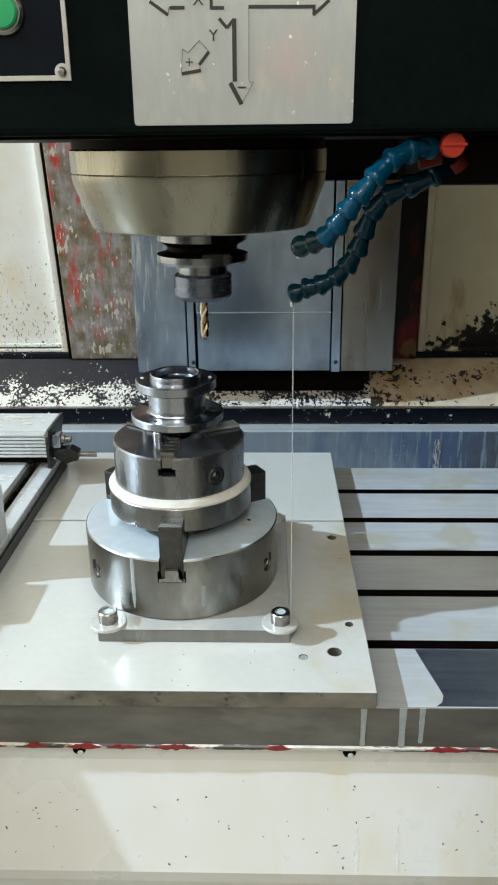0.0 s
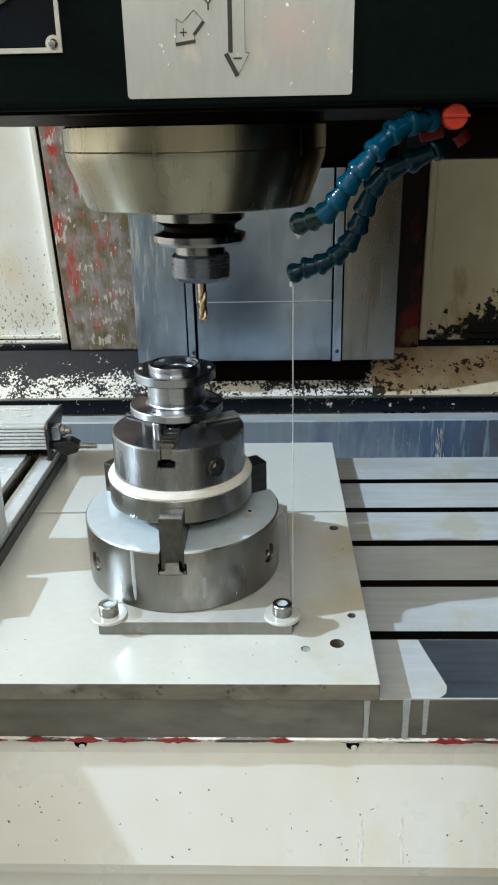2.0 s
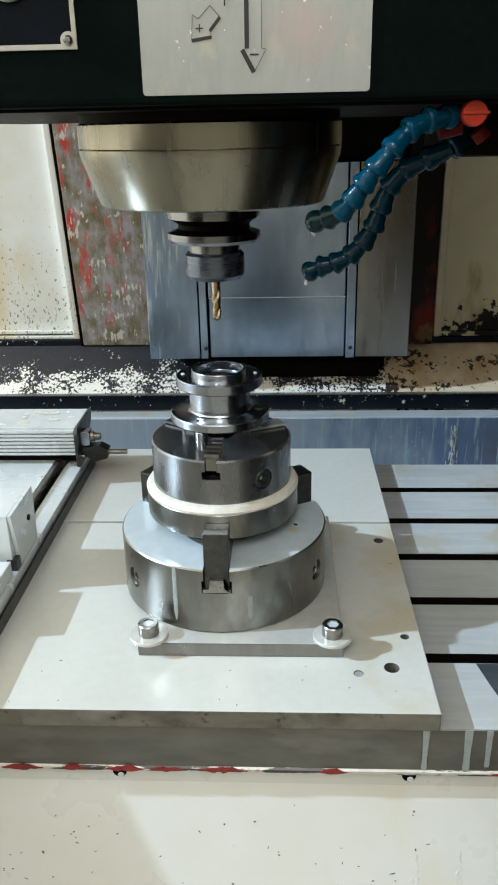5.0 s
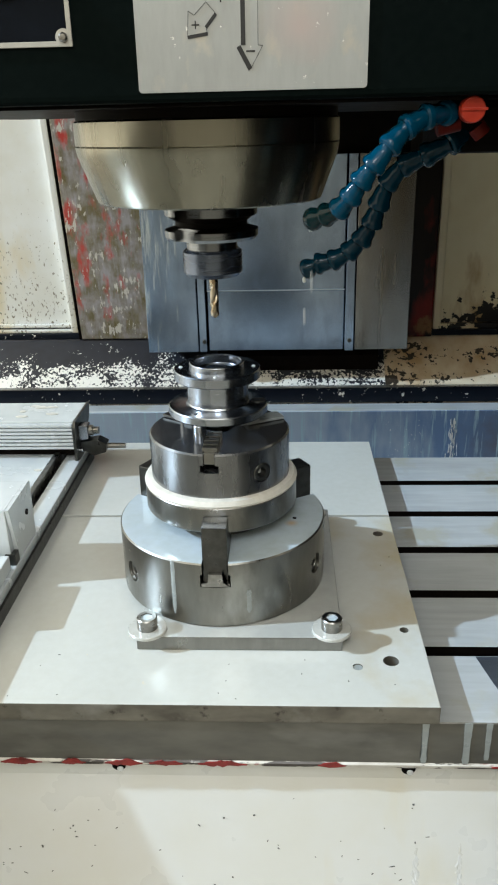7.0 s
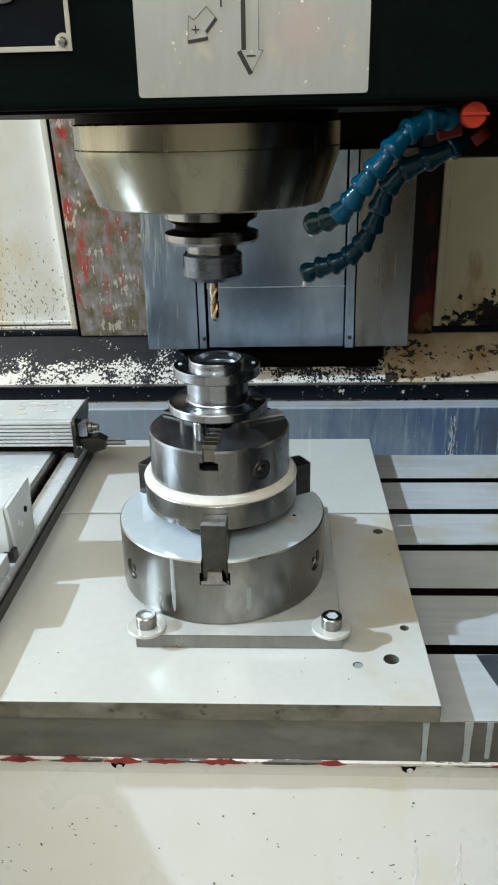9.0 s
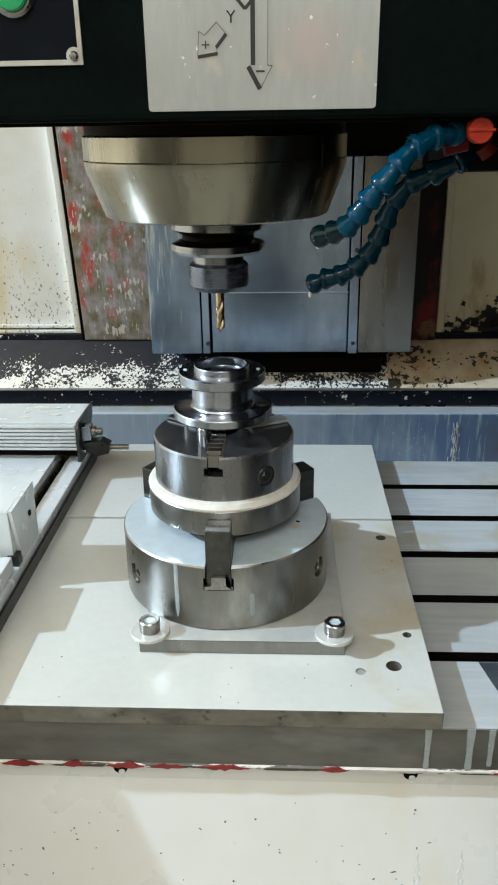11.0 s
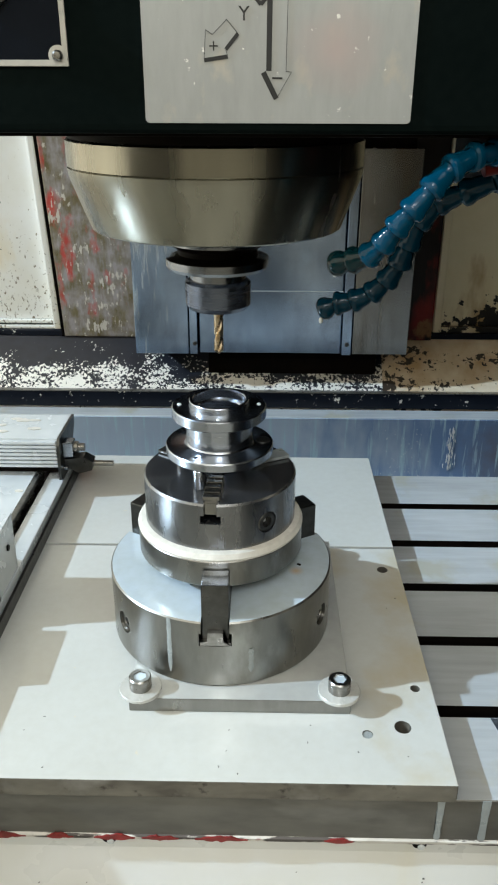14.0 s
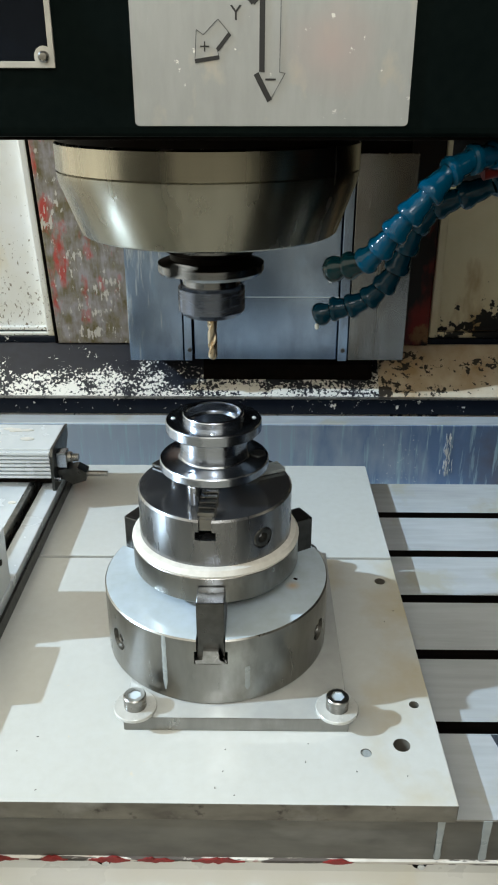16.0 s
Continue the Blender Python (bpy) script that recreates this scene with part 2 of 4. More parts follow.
M_BLUE_TIP = mat("green_grimed_hose_plastic", (0.0012, 0.017, 0.022), (0.0014, 0.009, 0.010), rough=0.16, grain=60, blotch=40, vary=0.8, bump=0.01, spec=0.25)
# the hose blue at about half strength, for the lower hose
M_BLUE_DARK = mat("darker_blue_hose_plastic", (0.0005, 0.024, 0.044), (0.0004, 0.013, 0.024), rough=0.18, grain=40, blotch=22, vary=0.8, bump=0.01, spec=0.2)
M_ORANGE = mat("orange_red_plastic", (0.42, 0.034, 0.013), (0.28, 0.020, 0.009), rough=0.35, grain=60, spec=0.25)
M_CREAM_F = mat("stained_cream_cover_paint", (0.67, 0.685, 0.69), (0.62, 0.615, 0.565), rough=0.30, grain=12, blotch=3, vary=0.8, bump=0.02, coat=0.3, stain=(0.62, 0.59, 0.49), stain_scale=7, stain_cut=0.58, stain_soft=0.12, stain_stretch=(1, 1, 0.25))
M_CHIP = mat("grey_metal_chips", (0.15, 0.15, 0.14), (0.08, 0.08, 0.075), rough=0.5, metal=0.3, grain=80)
M_RED_PAINT = mat("flaking_red_paint", (0.26, 0.022, 0.020), (0.12, 0.016, 0.014), rough=0.4, grain=90, blotch=40, vary=0.6, bump=0.1)
M_RED = mat("dim_red_plastic", (0.10, 0.008, 0.004), (0.04, 0.004, 0.003), rough=0.4, grain=90, blotch=30, vary=0.9, spec=0.08)
M_ALU = mat("wet_aluminium", (0.66, 0.70, 0.72), (0.57, 0.61, 0.63), rough=0.25, metal=0.15, grain=25, blotch=12, coat=0.5, bump=0)
M_BOLT = mat("zinc_steel", (0.34, 0.33, 0.31), (0.24, 0.235, 0.22), rough=0.3, metal=1.0, grain=120, blotch=60)
M_GOLD = mat("gold_brown_drill_steel", (0.36, 0.25, 0.13), (0.46, 0.40, 0.31), rough=0.28, metal=1.0, grain=120, blotch=60)
M_WATER = mat("milky_coolant", (0.70, 0.73, 0.74), rough=0.1, bump=0)
M_CONCRETE = mat("workshop_floor", (0.30, 0.285, 0.25), (0.22, 0.21, 0.185), rough=0.6, grain=20, blotch=2)
M_COLUMN_R = mat("dark_oily_red_paint", (0.016, 0.010, 0.007), (0.008, 0.005, 0.004), rough=0.35, grain=30, stretch=(1, 1, 0.4), blotch=9, vary=0.9, bump=0.1, stain=(0.17, 0.014, 0.009), stain_scale=12, stain_cut=0.53, stain_soft=0.12, stain_lean=(0, 0, -0.9, 0.13), spots=(0.20, 0.10, 0.04), spot_scale=22, spot_cut=0.58, spot_soft=0.1, spot_lean=(0, 0, -3.0, 0.12), spec=0.3)
M_LEDGE_R = mat("brown_stained_flaking_paint", (0.74, 0.66, 0.52), (0.50, 0.34, 0.18), rough=0.4, grain=24, blotch=9, vary=0.6, bump=0.1, spots=(0.035, 0.026, 0.018), spot_scale=85, spot_cut=0.575, spot_soft=0.015, spot_clump=0.9, spot_lean=(-0.5, 0, 0, -0.20))
M_LIP = mat("chipped_white_and_red_edge_paint", (0.66, 0.65, 0.61), (0.50, 0.475, 0.43), rough=0.35, grain=60, blotch=20, bump=0.1, stain=(0.23, 0.018, 0.016), stain_scale=46, stain_cut=0.60, stain_soft=0.05, stain_stretch=(0.5, 1, 1.4), spots=(0.05, 0.042, 0.038), spot_scale=120, spot_cut=0.545, spot_stretch=(0.16, 1, 1), spot_clump=0.5)
M_RING = mat("dark_turned_steel", (0.25, 0.265, 0.285), (0.17, 0.18, 0.195), rough=0.22, metal=1.0, grain=200, stretch=(0.15, 0.15, 2), blotch=16, vary=0.6, bump=0.02)
M_NUT = mat("blued_collet_nut_steel", (0.17, 0.20, 0.26), (0.10, 0.115, 0.15), rough=0.27, metal=0.9, grain=120, stretch=(0.15, 0.15, 1), blotch=16, vary=0.9, bump=0.004)
M_WALL = mat("workshop_wall", (0.36, 0.345, 0.31), (0.29, 0.28, 0.255), rough=0.8, grain=8, blotch=0.8)
M_RUN = mat("dried_coolant", (0.30, 0.33, 0.33), (0.22, 0.24, 0.24), rough=0.3, grain=60, blotch=30)

M_WASHER = mat("coolant_wet_washer", (0.54, 0.54, 0.51), (0.42, 0.42, 0.39), rough=0.25, grain=90, blotch=30, vary=0.9, coat=0.5)
M_FILM = mat("wet_coolant_film", (0.66, 0.675, 0.68), (0.62, 0.615, 0.57), rough=0.06, grain=220, stretch=(1, 1, 0.3), blotch=60, bump=0.6, rough_var=0.03, coat=1.0)
# dark blue of a reflection in the wet table, put into the colour
M_BLUE_REFLECTION = mat("bluish_reflection_steel", (0.36, 0.44, 0.60), (0.20, 0.25, 0.36), rough=0.2, metal=0.9, grain=60, stretch=(0.1, 1, 1), blotch=20, vary=0.8, bump=0.02)
M_JET = mat("thin_clear_coolant", (0.88, 0.90, 0.90), (0.84, 0.86, 0.86), rough=0.08, bump=0)
M_JET.node_tree.nodes["Principled BSDF"].inputs["Transmission Weight"].default_value = 0.7
M_JET.node_tree.nodes["Principled BSDF"].inputs["IOR"].default_value = 1.33


# ---- building blocks ----
ORIGIN = {}


def thing(name, at, label, category, group="", kind=""):
    """An Empty at a thing's base, which carries its parts."""
    e = new(name)
    e.empty_display_size = 0.02
    e.location = at
    ORIGIN[e.name] = Vector(at)
    return tagged(e, label, category, group, kind)


def part(name, bm, material, parent, label=""):
    """Links a bmesh, drawn in world metres, as one mesh object under a thing or a part."""
    at = ORIGIN[parent.name]
    bmesh.ops.translate(bm, verts=bm.verts, vec=-at)
    bmesh.ops.recalc_face_normals(bm, faces=bm.faces)
    me = bpy.data.meshes.new(name)
    bm.to_mesh(me)
    bm.free()
    for mt in (material if isinstance(material, tuple) else (material,)):
        me.materials.append(mt)
    ob = new(name, me)
    ob.parent = parent
    ORIGIN[ob.name] = at
    if label:
        ob["label"] = label
    return ob


def solid(name, bm, material, label, category, kind="", group=""):
    """A thing that is one mesh."""
    bmesh.ops.recalc_face_normals(bm, faces=bm.faces)
    lo = Vector([min(v.co[i] for v in bm.verts) for i in range(3)])
    hi = Vector([max(v.co[i] for v in bm.verts) for i in range(3)])
    at = Vector(((lo.x + hi.x) / 2, (lo.y + hi.y) / 2, lo.z))
    bmesh.ops.translate(bm, verts=bm.verts, vec=-at)
    me = bpy.data.meshes.new(name)
    bm.to_mesh(me)
    bm.free()
    for mt in (material if isinstance(material, tuple) else (material,)):
        me.materials.append(mt)
    ob = new(name, me)
    ob.location = at
    ORIGIN[ob.name] = at
    return tagged(ob, label, category, group, kind)


def box(x0, x1, y0, y1, z0, z1, bevel=0.001, bm=None, segments=2):
    bm = bm or bmesh.new()
    made = bmesh.ops.create_cube(bm, size=1)["verts"]
    for v in made:
        v.co = Vector(((x0 + x1) / 2 + v.co.x * (x1 - x0), (y0 + y1) / 2 + v.co.y * (y1 - y0), (z0 + z1) / 2 + v.co.z * (z1 - z0)))
    if bevel:
        edges = list({e for v in made for e in v.link_edges})
        bmesh.ops.bevel(bm, geom=edges, offset=bevel, segments=segments, affect="EDGES", profile=0.6)
    return bm


def lathe(profile, x=0, y=0, steps=96, bm=None, smooth=30):
    """Turns a closed profile of (radius, z) about an upright axis."""
    bm = bm or bmesh.new()
    rings = []
    for k in range(steps):
        a = 2 * math.pi * k / steps
        c, s = math.cos(a), math.sin(a)
        rings.append([bm.verts.new((x + r * c, y + r * s, z)) for r, z in profile])
    n = len(profile)
    for k in range(steps):
        a, b = rings[k], rings[(k + 1) % steps]
        for i in range(n):
            j = (i + 1) % n
            if profile[i][0] < 1e-6 and profile[j][0] < 1e-6:
                continue
            f = bm.faces.new((a[i], b[i], b[j], a[j]))
            f.smooth = True
    bmesh.ops.remove_doubles(bm, verts=bm.verts, dist=1e-6)
    sharpen(bm, smooth)
    return bm


def sharpen(bm, angle=30):
    bm.normal_update()
    for e in bm.edges:
        if len(e.link_faces) == 2 and e.calc_face_angle(0) > radians(angle):
            e.smooth = False


def extrude_profile(points, x0, x1, axis="x", bm=None):
    """Sweeps a closed outline straight along one axis: (y, z) along x, (x, z) along y, or (x, y) along z."""
    bm = bm or bmesh.new()
    put = {"x": lambda p, t: (t, p[0], p[1]), "y": lambda p, t: (p[0], t, p[1]), "z": lambda p, t: (p[0], p[1], t)}[axis]
    a = [bm.verts.new(put(p, x0)) for p in points]
    b = [bm.verts.new(put(p, x1)) for p in points]
    n = len(points)
    for i in range(n):
        bm.faces.new((a[i], a[(i + 1) % n], b[(i + 1) % n], b[i]))
    ends = [bm.faces.new(a), bm.faces.new(b)]
    bmesh.ops.triangulate(bm, faces=ends)
    return bm


def rod(p0, p1, r0, r1=None, steps=20, bm=None, caps=True):
    """A round bar between two points."""
    bm = bm or bmesh.new()
    p0, p1 = Vector(p0), Vector(p1)
    r1 = r0 if r1 is None else r1
    m = Matrix.Translation((p0 + p1) / 2) @ (p1 - p0).to_track_quat("Z", "Y").to_matrix().to_4x4()
    made = bmesh.ops.create_cone(bm, cap_ends=caps, segments=steps, radius1=r0, radius2=r1, depth=(p1 - p0).length, matrix=m)["verts"]
    for f in {f for v in made for f in v.link_faces}:
        f.smooth = len(f.verts) == 4
    sharpen(bm, 50)
    return bm


def turned(bm, m):
    bmesh.ops.transform(bm, matrix=m, verts=bm.verts)
    return bm


def cut(bm, cutters):
    """bm with the closed shapes in cutters taken out of it."""
    def temp(b):
        me = bpy.data.meshes.new("temp")
        bmesh.ops.recalc_face_normals(b, faces=b.faces)
        b.to_mesh(me)
        b.free()
        return new("temp", me)
    ob = temp(bm)
    tools = [temp(c) for c in cutters]
    for t in tools:
        md = ob.modifiers.new("cut", "BOOLEAN")
        md.operation, md.solver, md.object = "DIFFERENCE", "EXACT", t
    bpy.context.view_layer.update()
    me = bpy.data.meshes.new_from_object(ob.evaluated_get(bpy.context.evaluated_depsgraph_get()))
    out = bmesh.new()
    out.from_mesh(me)
    for o in (ob, *tools):
        d = o.data
        bpy.data.objects.remove(o)
        bpy.data.meshes.remove(d)
    bpy.data.meshes.remove(me)
    sharpen(out, 30)
    return out


ON_TABLE, ON_HEAD = [], []

# ---- the machine's back and surroundings ----
def machine_back():
    # the left panel and column edge lean outwards a little
    lean = Matrix(((1, 0, -0.043, 0.0133), (0, 1, 0, 0), (0, 0, 1, 0), (0, 0, 0, 1)))
    # sloped ledge under the column, its dark front strip
    slope = [(0.612, -0.002), (0.705, 0.086), (0.90, 0.086), (0.90, -0.30), (0.612, -0.30)]
    solid("rear_ledge", extrude_profile(slope, -1.6, 0.07), M_LEDGE, "black sloped ledge with white paint flaking off", "ledge", "structure")
    solid("rear_ledge", extrude_profile(slope, 0.0705, 1.2), M_LEDGE_R, "sloped ledge with brown-stained cream paint flaking off", "ledge", "structure")
    # near-black strip added as the shade in the gap below the slide cover
    solid("chip_chute", extrude_profile([(0.640, 0.0275), (0.640, 0.060), (0.655, 0.0785), (0.69, 0.0785), (0.69, 0.0745)], -0.30, 0.055), M_UNDER, "black strip standing in for the shaded gap under the slide cover", "chute", "structure")
    strip = solid("rear_ledge_front_strip", box(-1.6, 1.2, 0.600, 0.611, -0.036, -0.002, 0.002), M_STRIP, "dark painted strip along the ledge front", "trim", "structure")
    lip = solid("cover_top_lip", box(-1.6, 1.2, 0.556, 0.599, -0.046, -0.038, 0.002), M_TABLE, "thin folded pale steel lip above the splash cover", "trim", "structure")
    solid("rear_ledge_edge", box(-1.6, 1.2, 0.5990, 0.6118, -0.0018, 0.0001, 0.0005), M_BOLT, "worn bright edge along the ledge front", "trim", "structure")
    cover = thing("splash_cover", (0, 0.55, -0.4), "wet stainless sheet cover behind the table, streaked with coolant", "cover", kind="structure")
    part("sheet", box(-1.6, 1.2, 0.552, 0.556, -0.40, -0.040, 0), M_SPLASH, cover)
    # column faces on both sides of the slide cover
    solid("column_side", turned(box(-0.628, -0.45, 0.70, 0.95, 0.0865, 1.3, 0.004), lean), M_COLUMN, "machine column with peeling red and grey paint", "machine column", "structure")
    solid("column_side", box(0.10, 0.178, 0.69, 0.95, 0.0865, 1.3, 0.004), M_COLUMN_R, "machine column with dark red peeling paint", "machine column", "structure")
    # enclosure sheets
    left = thing("enclosure_panel", (-1.1, 0.72, 0.09), "cream painted sheet panel speckled with dirt, in a metal frame", "wall panel", kind="structure")
    part("sheet", turned(box(-1.6, -0.652, 0.730, 0.734, 0.118, 1.3, 0), lean), M_CREAM_L, left)
    part("frame_rail", box(-1.6, -0.6435, 0.712, 0.7295, 0.100, 0.1070, 0.002), M_CREAM_L, left)
    part("frame_rail", box(-1.6, -0.6435, 0.717, 0.7295, 0.1105, 0.1185, 0.0025), M_CREAM_L, left)
    part("rail_gap", box(-1.6, -0.6435, 0.7245, 0.7293, 0.1071, 0.1104, 0), M_STRIP, left)
    part("frame_rail", box(-1.6, -0.624, 0.706, 0.728, 0.0868, 0.0995, 0.002), M_STRIP, left)
    part("frame_stile", turned(box(-0.652, -0.634, 0.708, 0.736, 0.100, 1.3, 0.004), lean), M_CREAM_L, left)
    part("seal", turned(box(-0.6335, -0.629, 0.699, 0.74, 0.087, 1.3, 0.001), lean), M_UNDER, left)
    right = thing("enclosure_panel", (0.6, 0.72, 0.09), "yellowed cream sheet panel with black rusted patches", "wall panel", kind="structure")
    part("sheet", box(0.200, 1.2, 0.720, 0.724, 0.112, 1.3, 0), M_CREAM_R, right)
    part("frame_rail", box(0.200, 1.2, 0.706, 0.7195, 0.100, 0.112, 0.003), M_CREAM_R, right)
    part("frame_rail", box(0.1785, 1.2, 0.700, 0.718, 0.0868, 0.0995, 0.002), M_STRIP, right)
    part("frame_stile", box(0.182, 0.200, 0.704, 0.726, 0.100, 1.3, 0.004), M_CREAM_R, right)

    # slide cover of the column: side wings, two guide strips, inner plates
    sc = thing("slide_cover", (-0.17, 0.61, 0.08), "brushed steel slide cover on the machine column", "slide cover", kind="structure")
    part("side_plate", box(-0.4475, -0.3385, 0.608, 0.622, 0.080, 0.481, 0.0015), M_BACK, sc)
    part("side_plate", box(-0.0015, 0.1115, 0.608, 0.622, 0.082, 0.481, 0.0015), M_BACK_R, sc, "brownish steel side plate")
    for x in (-0.3275, -0.014):
        strip = part("guide_strip", box(x - (0.0078 if x < -0.1 else 0.0090), x + (0.0078 if x < -0.1 else 0.0100), 0.604, 0.624, 0.081, 0.481, 0.0015), M_BACK, sc)
        for z in (0.104, 0.300):
            part("screw", turned(lathe([(0, 0), (0.0045, 0), (0.0045, 0.002), (0.003, 0.0032), (0, 0.0015)], steps=16), Matrix.Translation((x + (0.003 if x < -0.1 else 0.001), 0.604, z)) @ pose(0, 0, 0, 90)), M_DARK_STEEL, strip)
    part("inner_plate", box(-0.3155, -0.0255, 0.612, 0.626, 0.082, 0.211, 0.0015), M_BACK, sc)
    part("inner_plate", box(-0.3155, -0.0255, 0.607, 0.626, 0.2125, 0.481, 0.002), M_BACK, sc)
    part("fold", box(-0.3155, -0.0255, 0.6050, 0.6068, 0.2122, 0.2140, 0.0004), M_TABLE, sc, "bright folded edge")
    part("backing", box(-0.4395, 0.0995, 0.63, 0.70, 0.087, 1.3, 0), M_UNDER, sc)
    # unseen enclosure shell, added to block light and shape reflections, and shop floor
    solid("wall_right", box(1.2, 1.24, -0.78, 0.95, -0.9, 1.34, 0), M_UNDER, "unseen black side wall, added to darken reflections", "wall", "structure")
    solid("ceiling", box(-1.64, 1.24, 0.30, 0.95, 1.345, 1.38, 0), M_CREAM_R, "cream painted roof of the enclosure", "ceiling", "structure")
    # dark roof added out of view to cut the light from above
    solid("ceiling", box(-0.75, 0.84, -0.78, 0.299, 1.345, 1.38, 0), M_UNDER, "unseen dark roof, added to block light from above", "ceiling", "structure")
    solid("wall_back", box(-1.64, 1.2, 0.952, 0.99, -0.9, 1.34, 0), M_CREAM_R, "cream painted rear wall of the enclosure", "wall", "structure")
    # black sheet added out of view for the nose's dark right side
    solid("door_1", box(0.16, 1.2, -0.78, -0.74, -0.9, 1.34, 0.004), M_UNDER, "unseen dark door, added to darken reflections and block front light", "door", "structure")
    # added out of view: its dark upper band is mirrored in the nose
    left_door = thing("door_2", (-0.82, -0.76, -0.9), "unseen door, cream below a dark band, added to shape reflections", "door", kind="structure")
    part("panel", box(-1.3, -0.50, -0.78, -0.74, -0.9, 0.34, 0.004), M_CREAM_F, left_door, "cream painted lower panel")
    part("window", box(-1.3, -0.44, -0.775, -0.745, 0.3405, 0.56, 0.003), M_UNDER, left_door, "dark band mirrored in the spindle nose")
    solid("machine_base", box(-1.6, 1.19, -0.33, 0.54, -0.9, -0.29, 0.004), M_CREAM_F, "cream painted machine base under the table", "machine base", "structure")
    solid("wall_shop_rear", box(-6, 6, -4.6, -4.5, -0.9, 1.7, 0), M_WALL, "plain grey workshop wall", "wall", "structure")
    solid("wall_shop_right", box(3.5, 3.6, -4.49, 4, -0.9, 1.7, 0), M_WALL, "plain grey workshop wall", "wall", "structure")
    solid("floor", box(-6, 6, -6, 4, -0.95, -0.901, 0), M_CONCRETE, "grey concrete workshop floor", "floor", "structure")



def sheet_trickle():
    """Glinting coolant running down the splash sheet."""
    rnd = random.Random(12)
    bm = bmesh.new()
    for i in range(85):
        f = rnd.random()
        x, z = 0.2115 + rnd.gauss(0, 0.0030 + 0.0025 * f), -0.062 - 0.090 * f
        L, w = rnd.uniform(0.006, 0.020), rnd.uniform(0.0003, 0.0009)
        made = bmesh.ops.create_icosphere(bm, subdivisions=1, radius=1.0)["verts"]
        for v in made:
            v.co = Vector((x + v.co.x * w, 0.5518 + v.co.y * 0.0009, z + v.co.z * L / 2))
    for i in range(60):
        x, z = rnd.uniform(0.06, 0.15), rnd.uniform(-0.20, -0.06)
        made = bmesh.ops.create_icosphere(bm, subdivisions=1, radius=rnd.uniform(0.0004, 0.0011))["verts"]
        for v in made:
            v.co += Vector((x, 0.552, z))
    for f in bm.faces:
        f.smooth = True
    solid("coolant_trickle", bm, M_WATER, "glinting trickle and beads of coolant on the splash cover", "coolant", "stuff")


machine_back()
sheet_trickle()

# ---- the table and what stands on it ----
CX, CY = -0.2306, -0.174   # axis of both chucks
SLOTS = (0.158, 0.0475, -0.061, -0.171, -0.287)


def machine_table():
    t = thing("machine_table", (-0.2, -0.07, -0.24), "wet steel machine table with T-slots and a cream front cover", "machine table")
    prof = [(-0.401, -0.075), (-0.401, -0.023), (-0.400, -0.022)]
    for y in sorted(SLOTS):
        prof += [(y - 0.0085, -0.022), (y - 0.0085, -0.040), (y - 0.015, -0.040), (y - 0.015, -0.054), (y + 0.015, -0.054), (y + 0.015, -0.040), (y + 0.0085, -0.040), (y + 0.0085, -0.022)]
    prof += [(0.263, -0.022), (0.264, -0.023), (0.264, -0.075)]
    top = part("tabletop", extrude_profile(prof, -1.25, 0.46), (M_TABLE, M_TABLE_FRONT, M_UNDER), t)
    # darker steel on the front; slot insides blackened to paint in their shade
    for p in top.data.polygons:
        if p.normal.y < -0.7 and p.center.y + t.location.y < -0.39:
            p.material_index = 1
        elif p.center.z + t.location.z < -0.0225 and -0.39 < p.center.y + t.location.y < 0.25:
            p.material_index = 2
    cover = part("front_cover", extrude_profile([(-0.392, -0.0795), (-0.3925, -0.0795), (-0.391, -0.107), (-0.424, -0.244), (-0.421, -0.262), (-0.416, -0.262),
                                                 (-0.418, -0.245), (-0.385, -0.108), (-0.386, -0.0795)], -1.25, 0.46), M_CREAM_F, t, "cream painted front cover with chips and runs of coolant")
    part("edge_lip", extrude_profile([(-0.386, -0.0755), (-0.4005, -0.0755), (-0.4024, -0.0775), (-0.4020, -0.0815), (-0.4000, -0.0832), (-0.3935, -0.0832), (-0.3935, -0.0793), (-0.386, -0.0793)], -1.25, 0.46), M_LIP, t, "chipped white and red edge of the cover")
    # thin patch painted as the bluish reflection at the table's front right
    part("bare_patch", extrude_profile([(0.060, -0.2965), (0.0665, -0.330), (0.0735, -0.362), (0.0770, -0.380), (0.0735, -0.392), (0.066, -0.3985), (0.459, -0.3985), (0.459, -0.2965)], -0.0222, -0.0216, "z"), M_BLUE_REFLECTION, t, "bluish patch standing in for a reflection on the wet table")
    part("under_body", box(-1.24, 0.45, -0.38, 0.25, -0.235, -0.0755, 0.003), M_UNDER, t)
    for x in (-0.3332, -0.0254, 0.2824, -0.641):
        hole = turned(lathe([(0, 0), (0.0075, 0), (0.0075, 0.0015), (0.0055, 0.0025), (0, 0.0025)], steps=20), Matrix.Translation((x, -0.3915, -0.0918)) @ pose(0, 0, 0, 90))
        # solid black disc paints the shade of the screw's recess
        recess = part("screw_recess", hole, M_UNDER, t, "black disc standing in for a shaded recess in the cover")
        part("cover_screw", turned(lathe([(0, 0), (0.0036, 0), (0.0036, 0.0012), (0.0026, 0.002), (0, 0.002)], steps=16), Matrix.Translation((x + 0.0015, -0.3935, -0.0955)) @ pose(0, 0, 0, 90)), M_ALU, recess, "small bright screw head")
    ON_TABLE.append(t)


